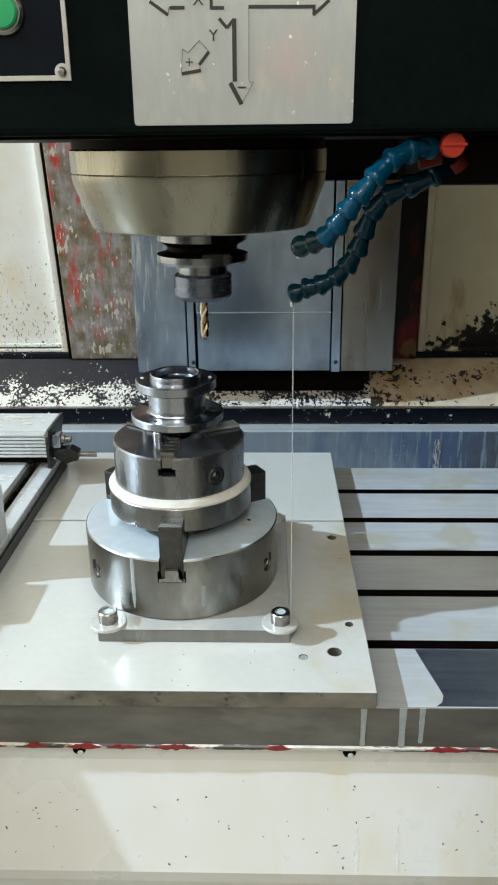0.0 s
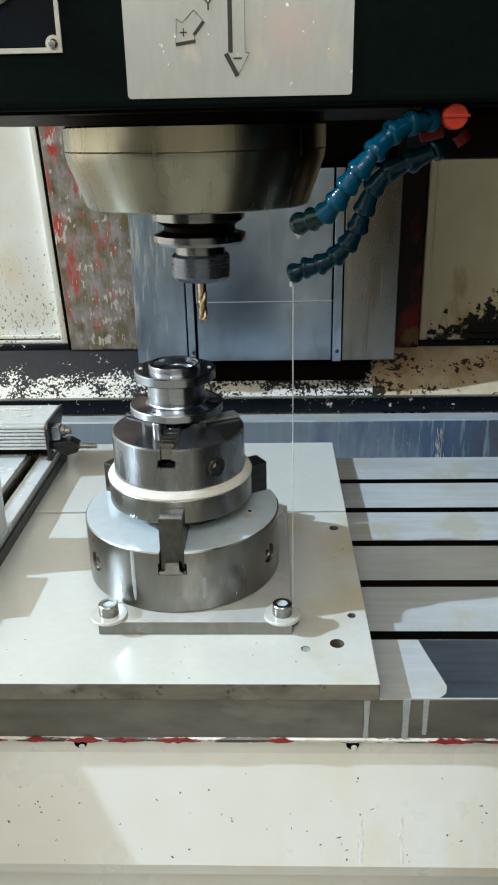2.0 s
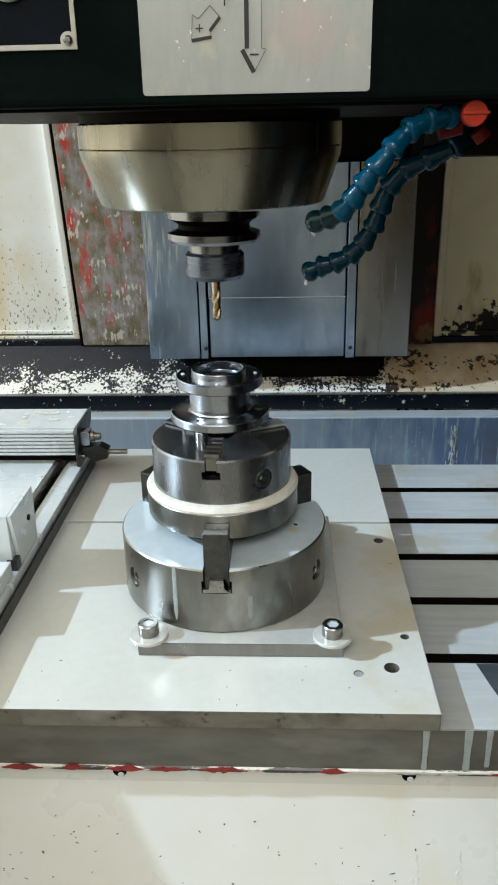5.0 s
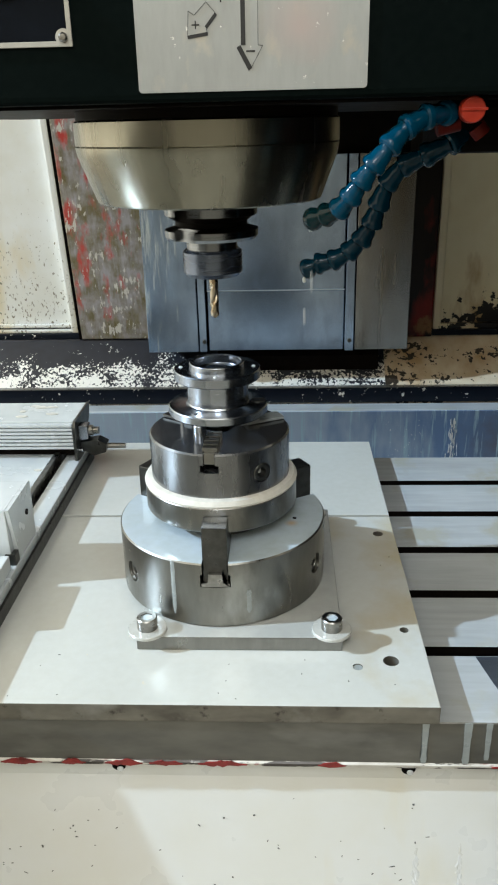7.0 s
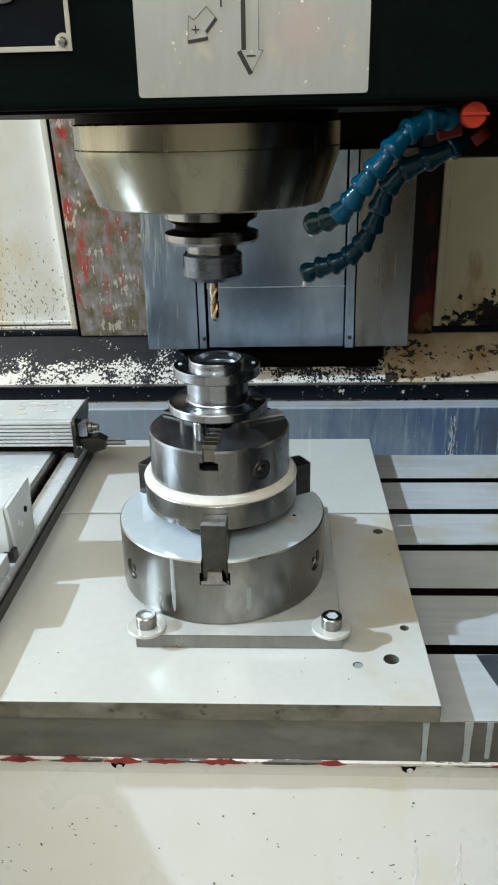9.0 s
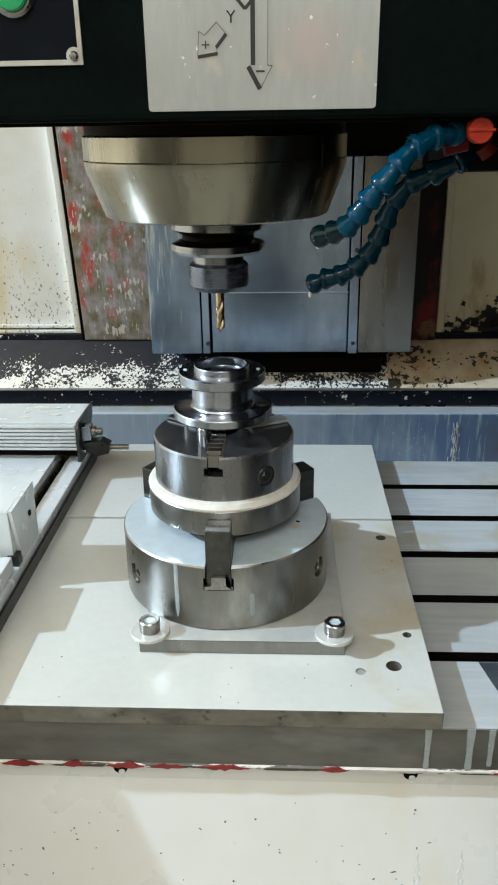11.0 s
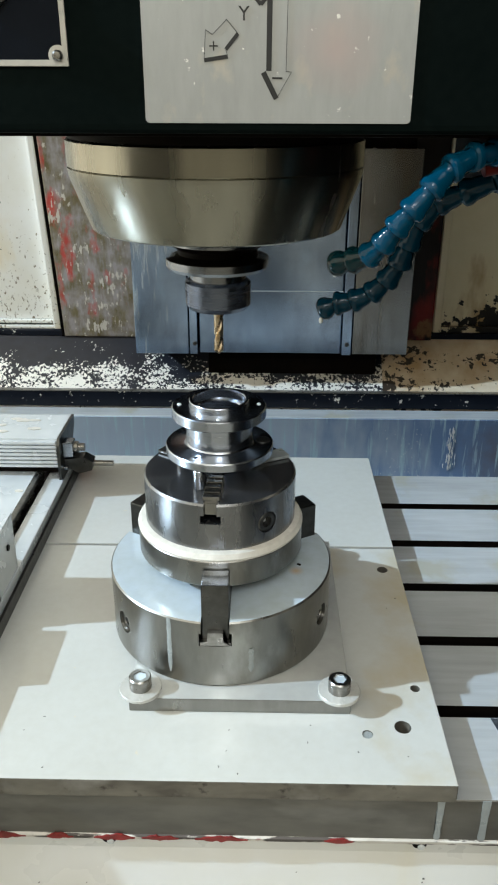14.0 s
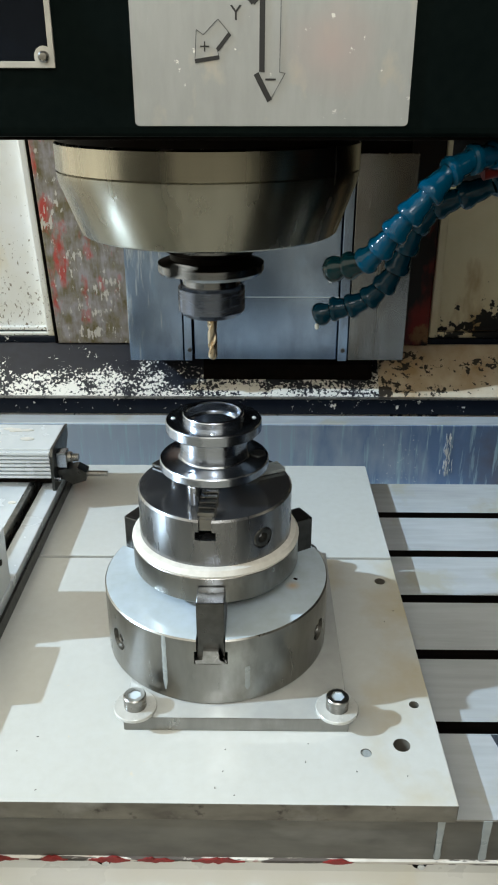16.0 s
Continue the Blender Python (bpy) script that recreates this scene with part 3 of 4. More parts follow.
def fixture_plate(name, y0, y1, z1, holes, label):
    t = thing(name, (-0.35, (y0 + y1) / 2, -0.0215), label, "fixture plate", "plates on the table")
    bm = box(-0.72, 0, y0, y1, -0.0215, z1, 0.0012)
    bm = cut(bm, [rod((x, y, -0.05), (x, y, 0.05), r, steps=24) for x, y, r in holes])
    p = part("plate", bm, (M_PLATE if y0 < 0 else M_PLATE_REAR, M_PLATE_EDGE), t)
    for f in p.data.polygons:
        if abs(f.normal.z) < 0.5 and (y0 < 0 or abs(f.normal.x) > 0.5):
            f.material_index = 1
    x, y, r = holes[-1]
    part("coolant_pool", rod((x, y, -0.0212), (x, y, z1 - 0.0012), r - 0.0001, steps=24), M_RUN, t, "milky coolant standing in a bolt hole")
    ON_TABLE.append(t)


def socket_bolt(x, y, z, r=0.0115, tall=0.014, turn=0.0):
    """Socket-head bolt on a washer, upright."""
    t = thing("socket_bolt", (x, y, z), "steel socket-head bolt on a cream washer", "bolt", "bolts round the chuck base")
    wr = r * 1.9
    part("washer", lathe([(0.006, z), (wr, z), (wr, z + 0.003), (wr - 0.0006, z + 0.0036), (0.006, z + 0.0036)], x, y, 48), M_WASHER, t, "cream washer wet with coolant")
    head = lathe([(0, z + 0.0036), (r, z + 0.0036), (r, z + 0.0036 + tall - 0.0012), (r - 0.0012, z + 0.0036 + tall), (0, z + 0.0036 + tall)], x, y, 40)
    hexa = extrude_profile([(x + 0.0072 * math.cos(turn + k * math.pi / 3), y + 0.0072 * math.sin(turn + k * math.pi / 3)) for k in range(6)], z + 0.010, z + 0.05, "z")
    part("head", cut(head, [hexa]), M_BOLT, t)
    part("coolant_pool", extrude_profile([(x + 0.0071 * math.cos(turn + k * math.pi / 3), y + 0.0071 * math.sin(turn + k * math.pi / 3)) for k in range(6)], z + 0.0101, z + 0.0162, "z"), M_CHUCK_TOP, t, "milky coolant standing in the socket")
    ON_TABLE.append(t)


def lower_chuck():
    t = thing("three_jaw_chuck", (CX, CY, 0), "large three-jaw steel chuck lying face up, wet with coolant", "chuck")
    z0, z1, R = 0.0178, 0.0990, 0.1245
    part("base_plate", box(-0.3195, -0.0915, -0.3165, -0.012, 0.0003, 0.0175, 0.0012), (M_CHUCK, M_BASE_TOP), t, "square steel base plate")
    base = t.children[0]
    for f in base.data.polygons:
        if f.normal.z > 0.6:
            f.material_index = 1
    body = lathe([(0.02, z0), (R - 0.002, z0), (R, z0 + 0.002), (R, z1 - 0.0015), (R - 0.0015, z1), (0.03, z1), (0.03, z1 - 0.03), (0.02, z1 - 0.03)], CX, CY, 128)
    tools = []
    for k in range(3):
        m = Matrix.Translation((CX, CY, 0)) @ pose(0, 0, 0, 0, 0, 120 * k)
        tools.append(turned(box(-0.0145, 0.0145, -0.14, -0.03, 0.085, 0.12, 0), m))
        tools.append(turned(box(-0.0168, 0.0168, -0.14, -0.03, 0.070, 0.0852, 0), m))
        ms = Matrix.Translation((CX, CY, 0)) @ pose(0, 0, 0, 0, 0, 60 + 120 * k + 5)
        tools.append(turned(rod((0, -0.10, 0.058), (0, -0.14, 0.058), 0.0125, steps=28), ms))
    bm = cut(body, tools)
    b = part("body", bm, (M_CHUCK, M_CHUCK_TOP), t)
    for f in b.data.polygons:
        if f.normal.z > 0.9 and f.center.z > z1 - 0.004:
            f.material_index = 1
    for k in range(3):
        m = Matrix.Translation((CX, CY, 0)) @ pose(0, 0, 0, 0, 0, 120 * k)
        j = box(-0.0140, 0.0140, -0.1185, -0.0908, 0.0720, 0.1400, 0.0014)
        box(-0.0140, 0.0140, -0.0907, -0.060, 0.0720, 0.1178, 0.001, j)
        jaw = part("jaw", turned(j, m), (M_DARK_STEEL, M_BRIGHT), t, "dark hardened steel jaw")
        # front jaw's upward faces get brighter steel to paint in their wet sheen
        for f in jaw.data.polygons:
            if f.normal.z > 0.9 and k == 0:
                f.material_index = 1
        part("jaw_foot", turned(extrude_profile([(-0.0155, 0.0705), (0.0155, 0.0705), (0.0155, 0.0745), (0.0085, 0.0752), (0.0075, 0.0860), (-0.0075, 0.0860), (-0.0085, 0.0752), (-0.0155, 0.0745)], -0.1238, -0.1187, "y"), m), M_BOLT, jaw)
        ms = Matrix.Translation((CX, CY, 0)) @ pose(0, 0, 0, 0, 0, 60 + 120 * k + 5)
        s = turned(lathe([(0.004, 0), (0.0118, 0), (0.0118, 0.012), (0.0095, 0.013), (0.0045, 0.013), (0.004, 0.009)], steps=28), ms @ Matrix.Translation((0, -0.108, 0.058)) @ pose(0, 0, 0, 90))
        part("key_socket", s, M_BOLT, t)
    part("chip", turned(box(-0.0022, 0.0022, -0.0011, 0.0011, 0.0991, 0.1004, 0.0003), Matrix.Translation((-0.1425, -0.1925, 0)) @ pose(0, 0, 0, 0, 0, -25)), M_UNDER, t, "dark chip lying on the chuck face")
    ON_TABLE.append(t)


def upper_chuck():
    t = thing("three_jaw_chuck", (CX, CY, 0.0992), "smaller dark steel three-jaw chuck gripped by the large one", "chuck")
    R, z0, z1 = 0.0822, 0.1565, 0.2100
    part("hub", lathe([(0.02, 0.0992), (0.060, 0.0992), (0.060, 0.118), (0.02, 0.118)], CX, CY, 64), M_DARK_STEEL, t)
    part("flange", lathe([(0.02, 0.1182), (0.0885, 0.1182), (0.0905, 0.1202), (0.0905, 0.1478), (0.0895, 0.1490), (0.02, 0.1490)], CX, CY, 128), M_CHUCK, t, "polished steel back flange")
    part("residue_band", lathe([(0.05, 0.1492), (0.0908, 0.1492), (0.0912, 0.1515), (0.0880, 0.1562), (0.0822, 0.1578), (0.05, 0.1562)], CX, CY, 128), M_WHITE_RING, t, "white band of dried coolant")
    body = lathe([(0.016, z0), (R, z0), (R, z1 - 0.002), (R - 0.002, z1), (0.016, z1)], CX, CY, 128)
    tools = []
    for k in range(3):
        m = Matrix.Translation((CX, CY, 0)) @ pose(0, 0, 0, 0, 0, 120 * k - 4)
        tools.append(turned(box(-0.0065, 0.0065, -0.1, -0.012, 0.197, 0.23, 0), m))
        tools.append(turned(box(-0.0105, 0.0105, -0.1, -0.012, 0.188, 0.1972, 0), m))
        ms = Matrix.Translation((CX, CY, 0)) @ pose(0, 0, 0, 0, 0, 120 * k + 39)
        tools.append(turned(rod((0, -0.07, 0.181), (0, -0.10, 0.181), 0.0118, steps=28), ms))
    b = part("body", cut(body, tools), (M_UPPER, M_UPPER_TOP), t)
    for f in b.data.polygons:
        if f.normal.z > 0.9 and f.center.z + t.location.z > z1 - 0.002:
            f.material_index = 1
    for k in range(3):
        m = Matrix.Translation((CX, CY, 0)) @ pose(0, 0, 0, 0, 0, 120 * k - 4)
        j = box(-0.0062, 0.0062, -0.0790, -0.030, 0.1975, 0.2105, 0.0006)
        for i in range(5 if k == 0 else 0):
            y = -0.074 + i * 0.0088
            box(-0.0085, 0.0085, y, y + 0.006, 0.2103, 0.2150 + 0.0010 * i, 0.0006, j)
        if k:
            box(-0.0100, 0.0100, -0.0800, -0.0480, 0.2106, 0.2142, 0.0008, j)
            box(-0.0100, 0.0100, -0.0478, -0.0330, 0.2106, 0.2165, 0.0008, j)
        part("jaw", turned(j, m), (M_CHUCK, M_RUN, M_DARK_STEEL)[k], t, "steel jaw filmed with coolant" if k else "serrated steel jaw")
        ms = Matrix.Translation((CX, CY, 0)) @ pose(0, 0, 0, 0, 0, 120 * k + 39)
        s = turned(lathe([(0.0048, 0), (0.0113, 0), (0.0113, 0.0110), (0.0098, 0.0122), (0.0058, 0.0122), (0.0048, 0.0060)], steps=28), ms @ Matrix.Translation((0, -0.0695, 0.181)) @ pose(0, 0, 0, 90))
        part("key_socket", s, M_DARK_STEEL, t)
        # pale square added as the glint inside the socket
        part("key_square", turned(box(-0.0034, 0.0034, -0.0034, 0.0034, 0.0030, 0.0058, 0.0006), ms @ Matrix.Translation((0, -0.0695, 0.181)) @ pose(0, 0, 0, 90)), M_ALU, t, "bright square standing in for the glint in the key socket")
    ON_TABLE.append(t)


def workpiece():
    z = 0.2318
    t = thing("flanged_sleeve", (CX, CY, 0.2102), "bright turned steel sleeve with two drilled flanges on a chuck", "workpiece")
    prof = [(0.0275, z), (0.0555, z), (0.0573, z + 0.0018), (0.0573, z + 0.0092), (0.0562, z + 0.0105), (0.0385, z + 0.0105), (0.0362, z + 0.0118), (0.0352, z + 0.0135), (0.0352, z + 0.0400),
            (0.0362, z + 0.0412), (0.0484, z + 0.0412), (0.0496, z + 0.0424), (0.0496, z + 0.0516), (0.0485, z + 0.0528), (0.0318, z + 0.0528), (0.0314, z + 0.0588),
            (0.0308, z + 0.0596), (0.0282, z + 0.0596), (0.0272, z + 0.0586), (0.0268, z + 0.0500), (0.0244, z + 0.0496), (0.0230, z + 0.0480), (0.0230, z + 0.0200), (0.0275, z + 0.0180)]
    body = lathe(prof, CX, CY, 128)
    tools = [rod((CX + 0.0415 * math.cos(a), CY + 0.0415 * math.sin(a), z + 0.038), (CX + 0.0415 * math.cos(a), CY + 0.0415 * math.sin(a), z + 0.07), 0.0026, steps=16) for a in (radians(-88 + 90 * k) for k in range(4))]
    tools += [rod((CX + 0.0465 * math.cos(a), CY + 0.0465 * math.sin(a), z - 0.01), (CX + 0.0465 * math.cos(a), CY + 0.0465 * math.sin(a), z + 0.02), 0.0028, steps=16) for a in (radians(-118), radians(152), radians(62))]
    part("sleeve", cut(body, tools), M_BRIGHT, t)
    for k in range(4):
        a = radians(-88 + 90 * k)
        # bright plug added as the glint in each small hole
        part("dowel", lathe([(0, z + 0.0440), (0.0024, z + 0.0440), (0.0024, z + 0.0530), (0.0016, z + 0.0540), (0, z + 0.0542)], CX + 0.0415 * math.cos(a), CY + 0.0415 * math.sin(a), 16), M_ALU, t, "small bright plug standing in for the glint in a flange hole")
    for a in (-112, 62, 150):
        x, y = CX + 0.0490 * math.cos(radians(a)), CY + 0.0490 * math.sin(radians(a))
        part("spacer_pin", lathe([(0, 0.2103), (0.0068, 0.2103), (0.0072, 0.2110), (0.0072, 0.2308), (0.0066, 0.2316), (0, 0.2316)], x, y, 28), M_BRIGHT, t, "short bright spacer pin under the flange")
    x, y = CX + 0.0465 * math.cos(radians(5)), CY + 0.0465 * math.sin(radians(5))
    part("plug", lathe([(0, z + 0.0106), (0.0078, z + 0.0106), (0.0078, z + 0.0116), (0, z + 0.0120)], x, y, 28), M_DARK_STEEL, t)
    ON_TABLE.append(t)


def vise():
    t = thing("double_vise", (-0.60, 0.03, 0.0002), "aluminium clamping fixture with a ribbed rear jaw and steel rails", "vise")
    part("rail", box(-0.520, -0.492, -0.42, 0.232, 0.0002, 0.030, 0.001), M_ALU, t)
    part("rail_edge", box(-0.4915, -0.488, -0.42, 0.215, 0.0002, 0.018, 0.0008), M_DARK_STEEL, t)
    part("groove", box(-0.527, -0.5205, -0.42, 0.232, 0.0002, 0.022, 0.0005), M_UNDER, t)
    part("rail_inner", box(-0.536, -0.5275, -0.42, 0.150, 0.0002, 0.040, 0.001), M_BOLT, t)
    part("bed", box(-0.80, -0.5365, -0.42, 0.232, 0.0002, 0.036, 0.001), M_ALU, t, "wet aluminium bed")
    # rear jaw: ribbed block with an end plate
    rj = part("rear_jaw", box(-0.80, -0.497, 0.141, 0.234, 0.050, 0.098, 0.001), M_ALU, t, "ribbed aluminium rear jaw")
    for i in range(7):
        part("rib", box(-0.80, -0.4985, 0.1345, 0.1415, 0.0520 + i * 0.0064, 0.0560 + i * 0.0064, 0.0005), M_ALU, rj)
    part("foot", box(-0.80, -0.500, 0.150, 0.230, 0.0365, 0.0497, 0.001), M_UNDER, rj)
    part("end_plate", extrude_profile([(0.128, 0.034), (0.140, 0.030), (0.178, 0.030), (0.232, 0.082), (0.236, 0.099), (0.139, 0.099), (0.132, 0.090)], -0.4965, -0.4925), M_DARK_STEEL, rj, "dark steel end plate")
    lug = part("lug", box(-0.4920, -0.476, 0.146, 0.168, 0.064, 0.088, 0.0015), M_BRIGHT, rj)
    part("lug_bolt", turned(lathe([(0, 0), (0.009, 0), (0.009, 0.006), (0.006, 0.0065), (0.006, 0.016), (0, 0.017)], steps=24), Matrix.Translation((-0.4755, 0.157, 0.077)) @ pose(0, 0, 0, 0, 90)), M_BOLT, lug)
    part("clamp_arm", extrude_profile([(-0.4915, 0.058), (-0.462, 0.062), (-0.448, 0.054), (-0.450, 0.040), (-0.470, 0.034), (-0.4915, 0.046)], 0.150, 0.172, "y"), M_DARK_STEEL, rj, "dark steel clamp arm")
    part("clamp_pin", rod((-0.452, 0.161, 0.0475), (-0.418, 0.161, 0.0475), 0.0045), M_BOLT, rj)
    part("small_screw", rod((-0.4922, 0.146, 0.046), (-0.486, 0.146, 0.046), 0.004), M_BRIGHT, rj)
    # front jaw: angle block
    fj = part("front_jaw", box(-0.80, -0.4985, -0.188, -0.102, 0.0365, 0.107, 0.001), M_ALU, t, "aluminium front jaw")
    part("cheek_plate", extrude_profile([(-0.172, 0.0305), (-0.104, 0.0305), (-0.1005, 0.1085), (-0.188, 0.1070), (-0.186, 0.100)], -0.498, -0.4935), M_ALU, fj, "bare aluminium cheek plate")
    part("cheek_foot", box(-0.506, -0.4925, -0.190, -0.175, 0.0305, 0.046, 0.001), M_DARK_STEEL, fj)
    part("cheek_screw", turned(lathe([(0, 0), (0.004, 0), (0.004, 0.0015), (0, 0.001)], steps=16), Matrix.Translation((-0.4935, -0.128, 0.075)) @ pose(0, 0, 0, 0, 90)), M_UNDER, fj)
    # unseen blocker, shaped so its shadow slants across the front cover
    part("end_block", extrude_profile([(-0.4205, 0.0888), (-0.430, 0.088), (-0.475, -0.018), (-0.512, -0.105), (-0.512, -0.112), (-0.4260, -0.112), (-0.4205, -0.090)], -0.752, -0.662), M_ALU, t, "unseen block added to cast the slanted shadow on the front cover")
    part("front_block", box(-0.80, -0.4960, -0.290, -0.200, 0.0305, 0.051, 0.001), M_ALU, t, "aluminium block")
    ON_TABLE.append(t)


machine_table()
fixture_plate("fixture_plate", -0.404, -0.0020, 0.0, [(-0.0229, -0.0539, 0.0070), (-0.0184, -0.2774, 0.0052), (-0.0404, -0.3328, 0.0085), (-0.0770, -0.343, 0.0055)], "wet ground steel fixture plate with bolt holes, on the table")
fixture_plate("fixture_plate", 0.0020, 0.285, 0.0010, [(-0.25, 0.15, 0.006)], "wet ground steel rear fixture plate, on the table")
lower_chuck()
for bx, by in ((-0.3085, -0.3035), (-0.1030, -0.3035), (-0.2945, -0.028), (-0.1170, -0.028)):
    socket_bolt(bx, by, 0.0178, turn=bx)
upper_chuck()
workpiece()
vise()

# ---- the spindle head ----
SX, SY = -0.2290, -0.190   # spindle axis


def rounded(x0, x1, z0, z1, r):
    """Outline of a rectangle with rounded corners."""
    out = []
    for cx, cz, a0 in ((x1 - r, z1 - r, 0), (x0 + r, z1 - r, 90), (x0 + r, z0 + r, 180), (x1 - r, z0 + r, 270)):
        out += [(cx + r * math.cos(radians(a0 + 18 * k)), cz + r * math.sin(radians(a0 + 18 * k))) for k in range(6)]
    return out


def spindle_head():
    t = thing("spindle_head", (-0.2, 0.1, 0.549), "dark green-black painted spindle head of a milling machine", "spindle head")
    part("casting", box(-0.62, 0.20, -0.368, 0.45, 0.5495, 1.05, 0.006, segments=3), M_HEAD, t)
    part("underside", box(-0.616, 0.196, -0.350, 0.446, 0.5468, 0.5494, 0.0008), M_UNDER, t)
    # axis label
    lab = part("axis_label", extrude_profile(rounded(-0.2648, -0.0903, 0.5565, 0.7300, 0.0028), -0.3692, -0.3682, "y"), M_LABEL, t, "brushed aluminium label with axis arrows")
    y0, y1 = -0.3697, -0.3693

    def bar(a, b, w, name="arrow_bar"):
        a, b = Vector((a[0], 0, a[1])), Vector((b[0], 0, b[1]))
        d = (b - a).normalized()
        s = Vector((-d.z, 0, d.x)) * w / 2
        part(name, extrude_profile([((p.x), (p.z)) for p in (a - s, b - s, b + s, a + s)], y0, y1, "y"), M_INK, lab)

    thick, mid, thin = 0.0034, 0.0024, 0.0003
    for a, b, w in (((-0.1726, 0.6394), (-0.1224, 0.6388), mid), ((-0.1227, 0.6400), (-0.1227, 0.6331), mid), ((-0.1233, 0.6331), (-0.1110, 0.6431), mid), ((-0.2009, 0.6459), (-0.2009, 0.6380), mid),
                    ((-0.2009, 0.6390), (-0.1911, 0.6389), mid), ((-0.1952, 0.6318), (-0.1893, 0.6252), mid), ((-0.1893, 0.6252), (-0.1838, 0.6310), mid), ((-0.1836, 0.6316), (-0.1838, 0.5877), thick),
                    ((-0.1723, 0.6383), (-0.1727, 0.5875), thin), ((-0.1874, 0.5869), (-0.1787, 0.5713), thick), ((-0.1787, 0.5713), (-0.1692, 0.5871), thin), ((-0.1727, 0.5875), (-0.1692, 0.5871), thin),
                    ((-0.1816, 0.5836), (-0.1750, 0.5835), 0.0011), ((-0.2254, 0.5938), (-0.2102, 0.5960), mid), ((-0.2114, 0.6000), (-0.2036, 0.6090), mid), ((-0.2254, 0.5938), (-0.2242, 0.6112), thin),
                    ((-0.2242, 0.6112), (-0.2199, 0.6084), thin), ((-0.2199, 0.6084), (-0.2108, 0.6169), thin), ((-0.2108, 0.6169), (-0.2036, 0.6090), thin), ((-0.2102, 0.5960), (-0.2114, 0.6000), thin),
                    ((-0.2220, 0.6020), (-0.2164, 0.6020), 0.0008), ((-0.2192, 0.6048), (-0.2192, 0.5992), 0.0008), ((-0.2479, 0.6439), (-0.2341, 0.6346), mid), ((-0.2330, 0.6395), (-0.2213, 0.6394), mid),
                    ((-0.2341, 0.6346), (-0.2335, 0.6395), thin)):
        bar(a, b, w)
    for ch, x, z in (("Y", -0.1998, 0.6198), ("X", -0.2108, 0.6445)):
        fc = bpy.data.curves.new("letter", "FONT")
        fc.body, fc.size, fc.align_x, fc.align_y, fc.extrude = ch, 0.0118, "CENTER", "CENTER", 0.0002
        ob = new("letter", fc)
        me = bpy.data.meshes.new_from_object(ob.evaluated_get(bpy.context.evaluated_depsgraph_get()))
        bpy.data.objects.remove(ob)
        bm = bmesh.new()
        bm.from_mesh(me)
        part("letter", turned(bm, Matrix.Translation((x, -0.3695, z)) @ pose(0, 0, 0, 90)), M_INK, lab)
    # push-button panel
    pn = part("button_panel", box(-0.52, -0.3165, -0.3700, -0.3682, 0.5940, 0.74, 0.0005), M_PANEL_DARK, t, "glossy black panel with a pale border")
    part("border", box(-0.52, -0.3127, -0.3703, -0.3682, 0.5900, 0.5938, 0.0004), M_FRAME, pn)
    part("border", box(-0.3163, -0.3127, -0.3703, -0.3682, 0.5940, 0.74, 0.0004), M_FRAME, pn)
    part("corner_tab", turned(lathe([(0, 0), (0.0062, 0), (0.0062, 0.0023), (0, 0.0023)], steps=28), Matrix.Translation((-0.3190, -0.3682, 0.5962)) @ pose(0, 0, 0, 90)), M_FRAME, pn)
    part("screw", turned(lathe([(0, 0), (0.0034, 0), (0.0034, 0.0022), (0.0022, 0.0034), (0, 0.0036)], steps=20), Matrix.Translation((-0.3190, -0.3704, 0.5962)) @ pose(0, 0, 0, 90)), M_BOLT, pn)
    bz = part("button_bezel", turned(lathe([(0.0125, 0), (0.0160, 0), (0.0160, 0.004), (0.0140, 0.006), (0.0125, 0.006)], steps=40), Matrix.Translation((-0.3605, -0.3700, 0.6380)) @ pose(0, 0, 0, 90)), M_BOLT, pn)
    part("button", turned(lathe([(0, 0), (0.0124, 0), (0.0124, 0.0085), (0.0112, 0.0098), (0, 0.0102)], steps=40), Matrix.Translation((-0.3605, -0.3700, 0.6380)) @ pose(0, 0, 0, 90)), M_GREEN, bz, "round green push button")
    # spindle nose
    nose = lathe([(0.02, 0.5385), (0.1290, 0.5385), (0.1310, 0.5370), (0.1310, 0.5165), (0.1300, 0.5158), (0.1310, 0.5150), (0.1298, 0.5070), (0.1138, 0.4636), (0.1118, 0.4622), (0.0478, 0.4622), (0.0478, 0.470), (0.02, 0.470)], SX, SY, 128)
    part("seal_ring", lathe([(0.02, 0.5467), (0.1285, 0.5467), (0.1285, 0.5386), (0.02, 0.5386)], SX, SY, 96), M_UNDER, t, "oily black seal ring")
    part("spindle_nose", nose, M_NOSE, t, "yellowish brushed steel spindle nose")
    # coolant valve block at the head's corner
    part("valve_block", box(-0.012, 0.12, -0.300, -0.16, 0.5050, 0.5467, 0.006), M_UNDER, t)
    ON_HEAD.append(t)


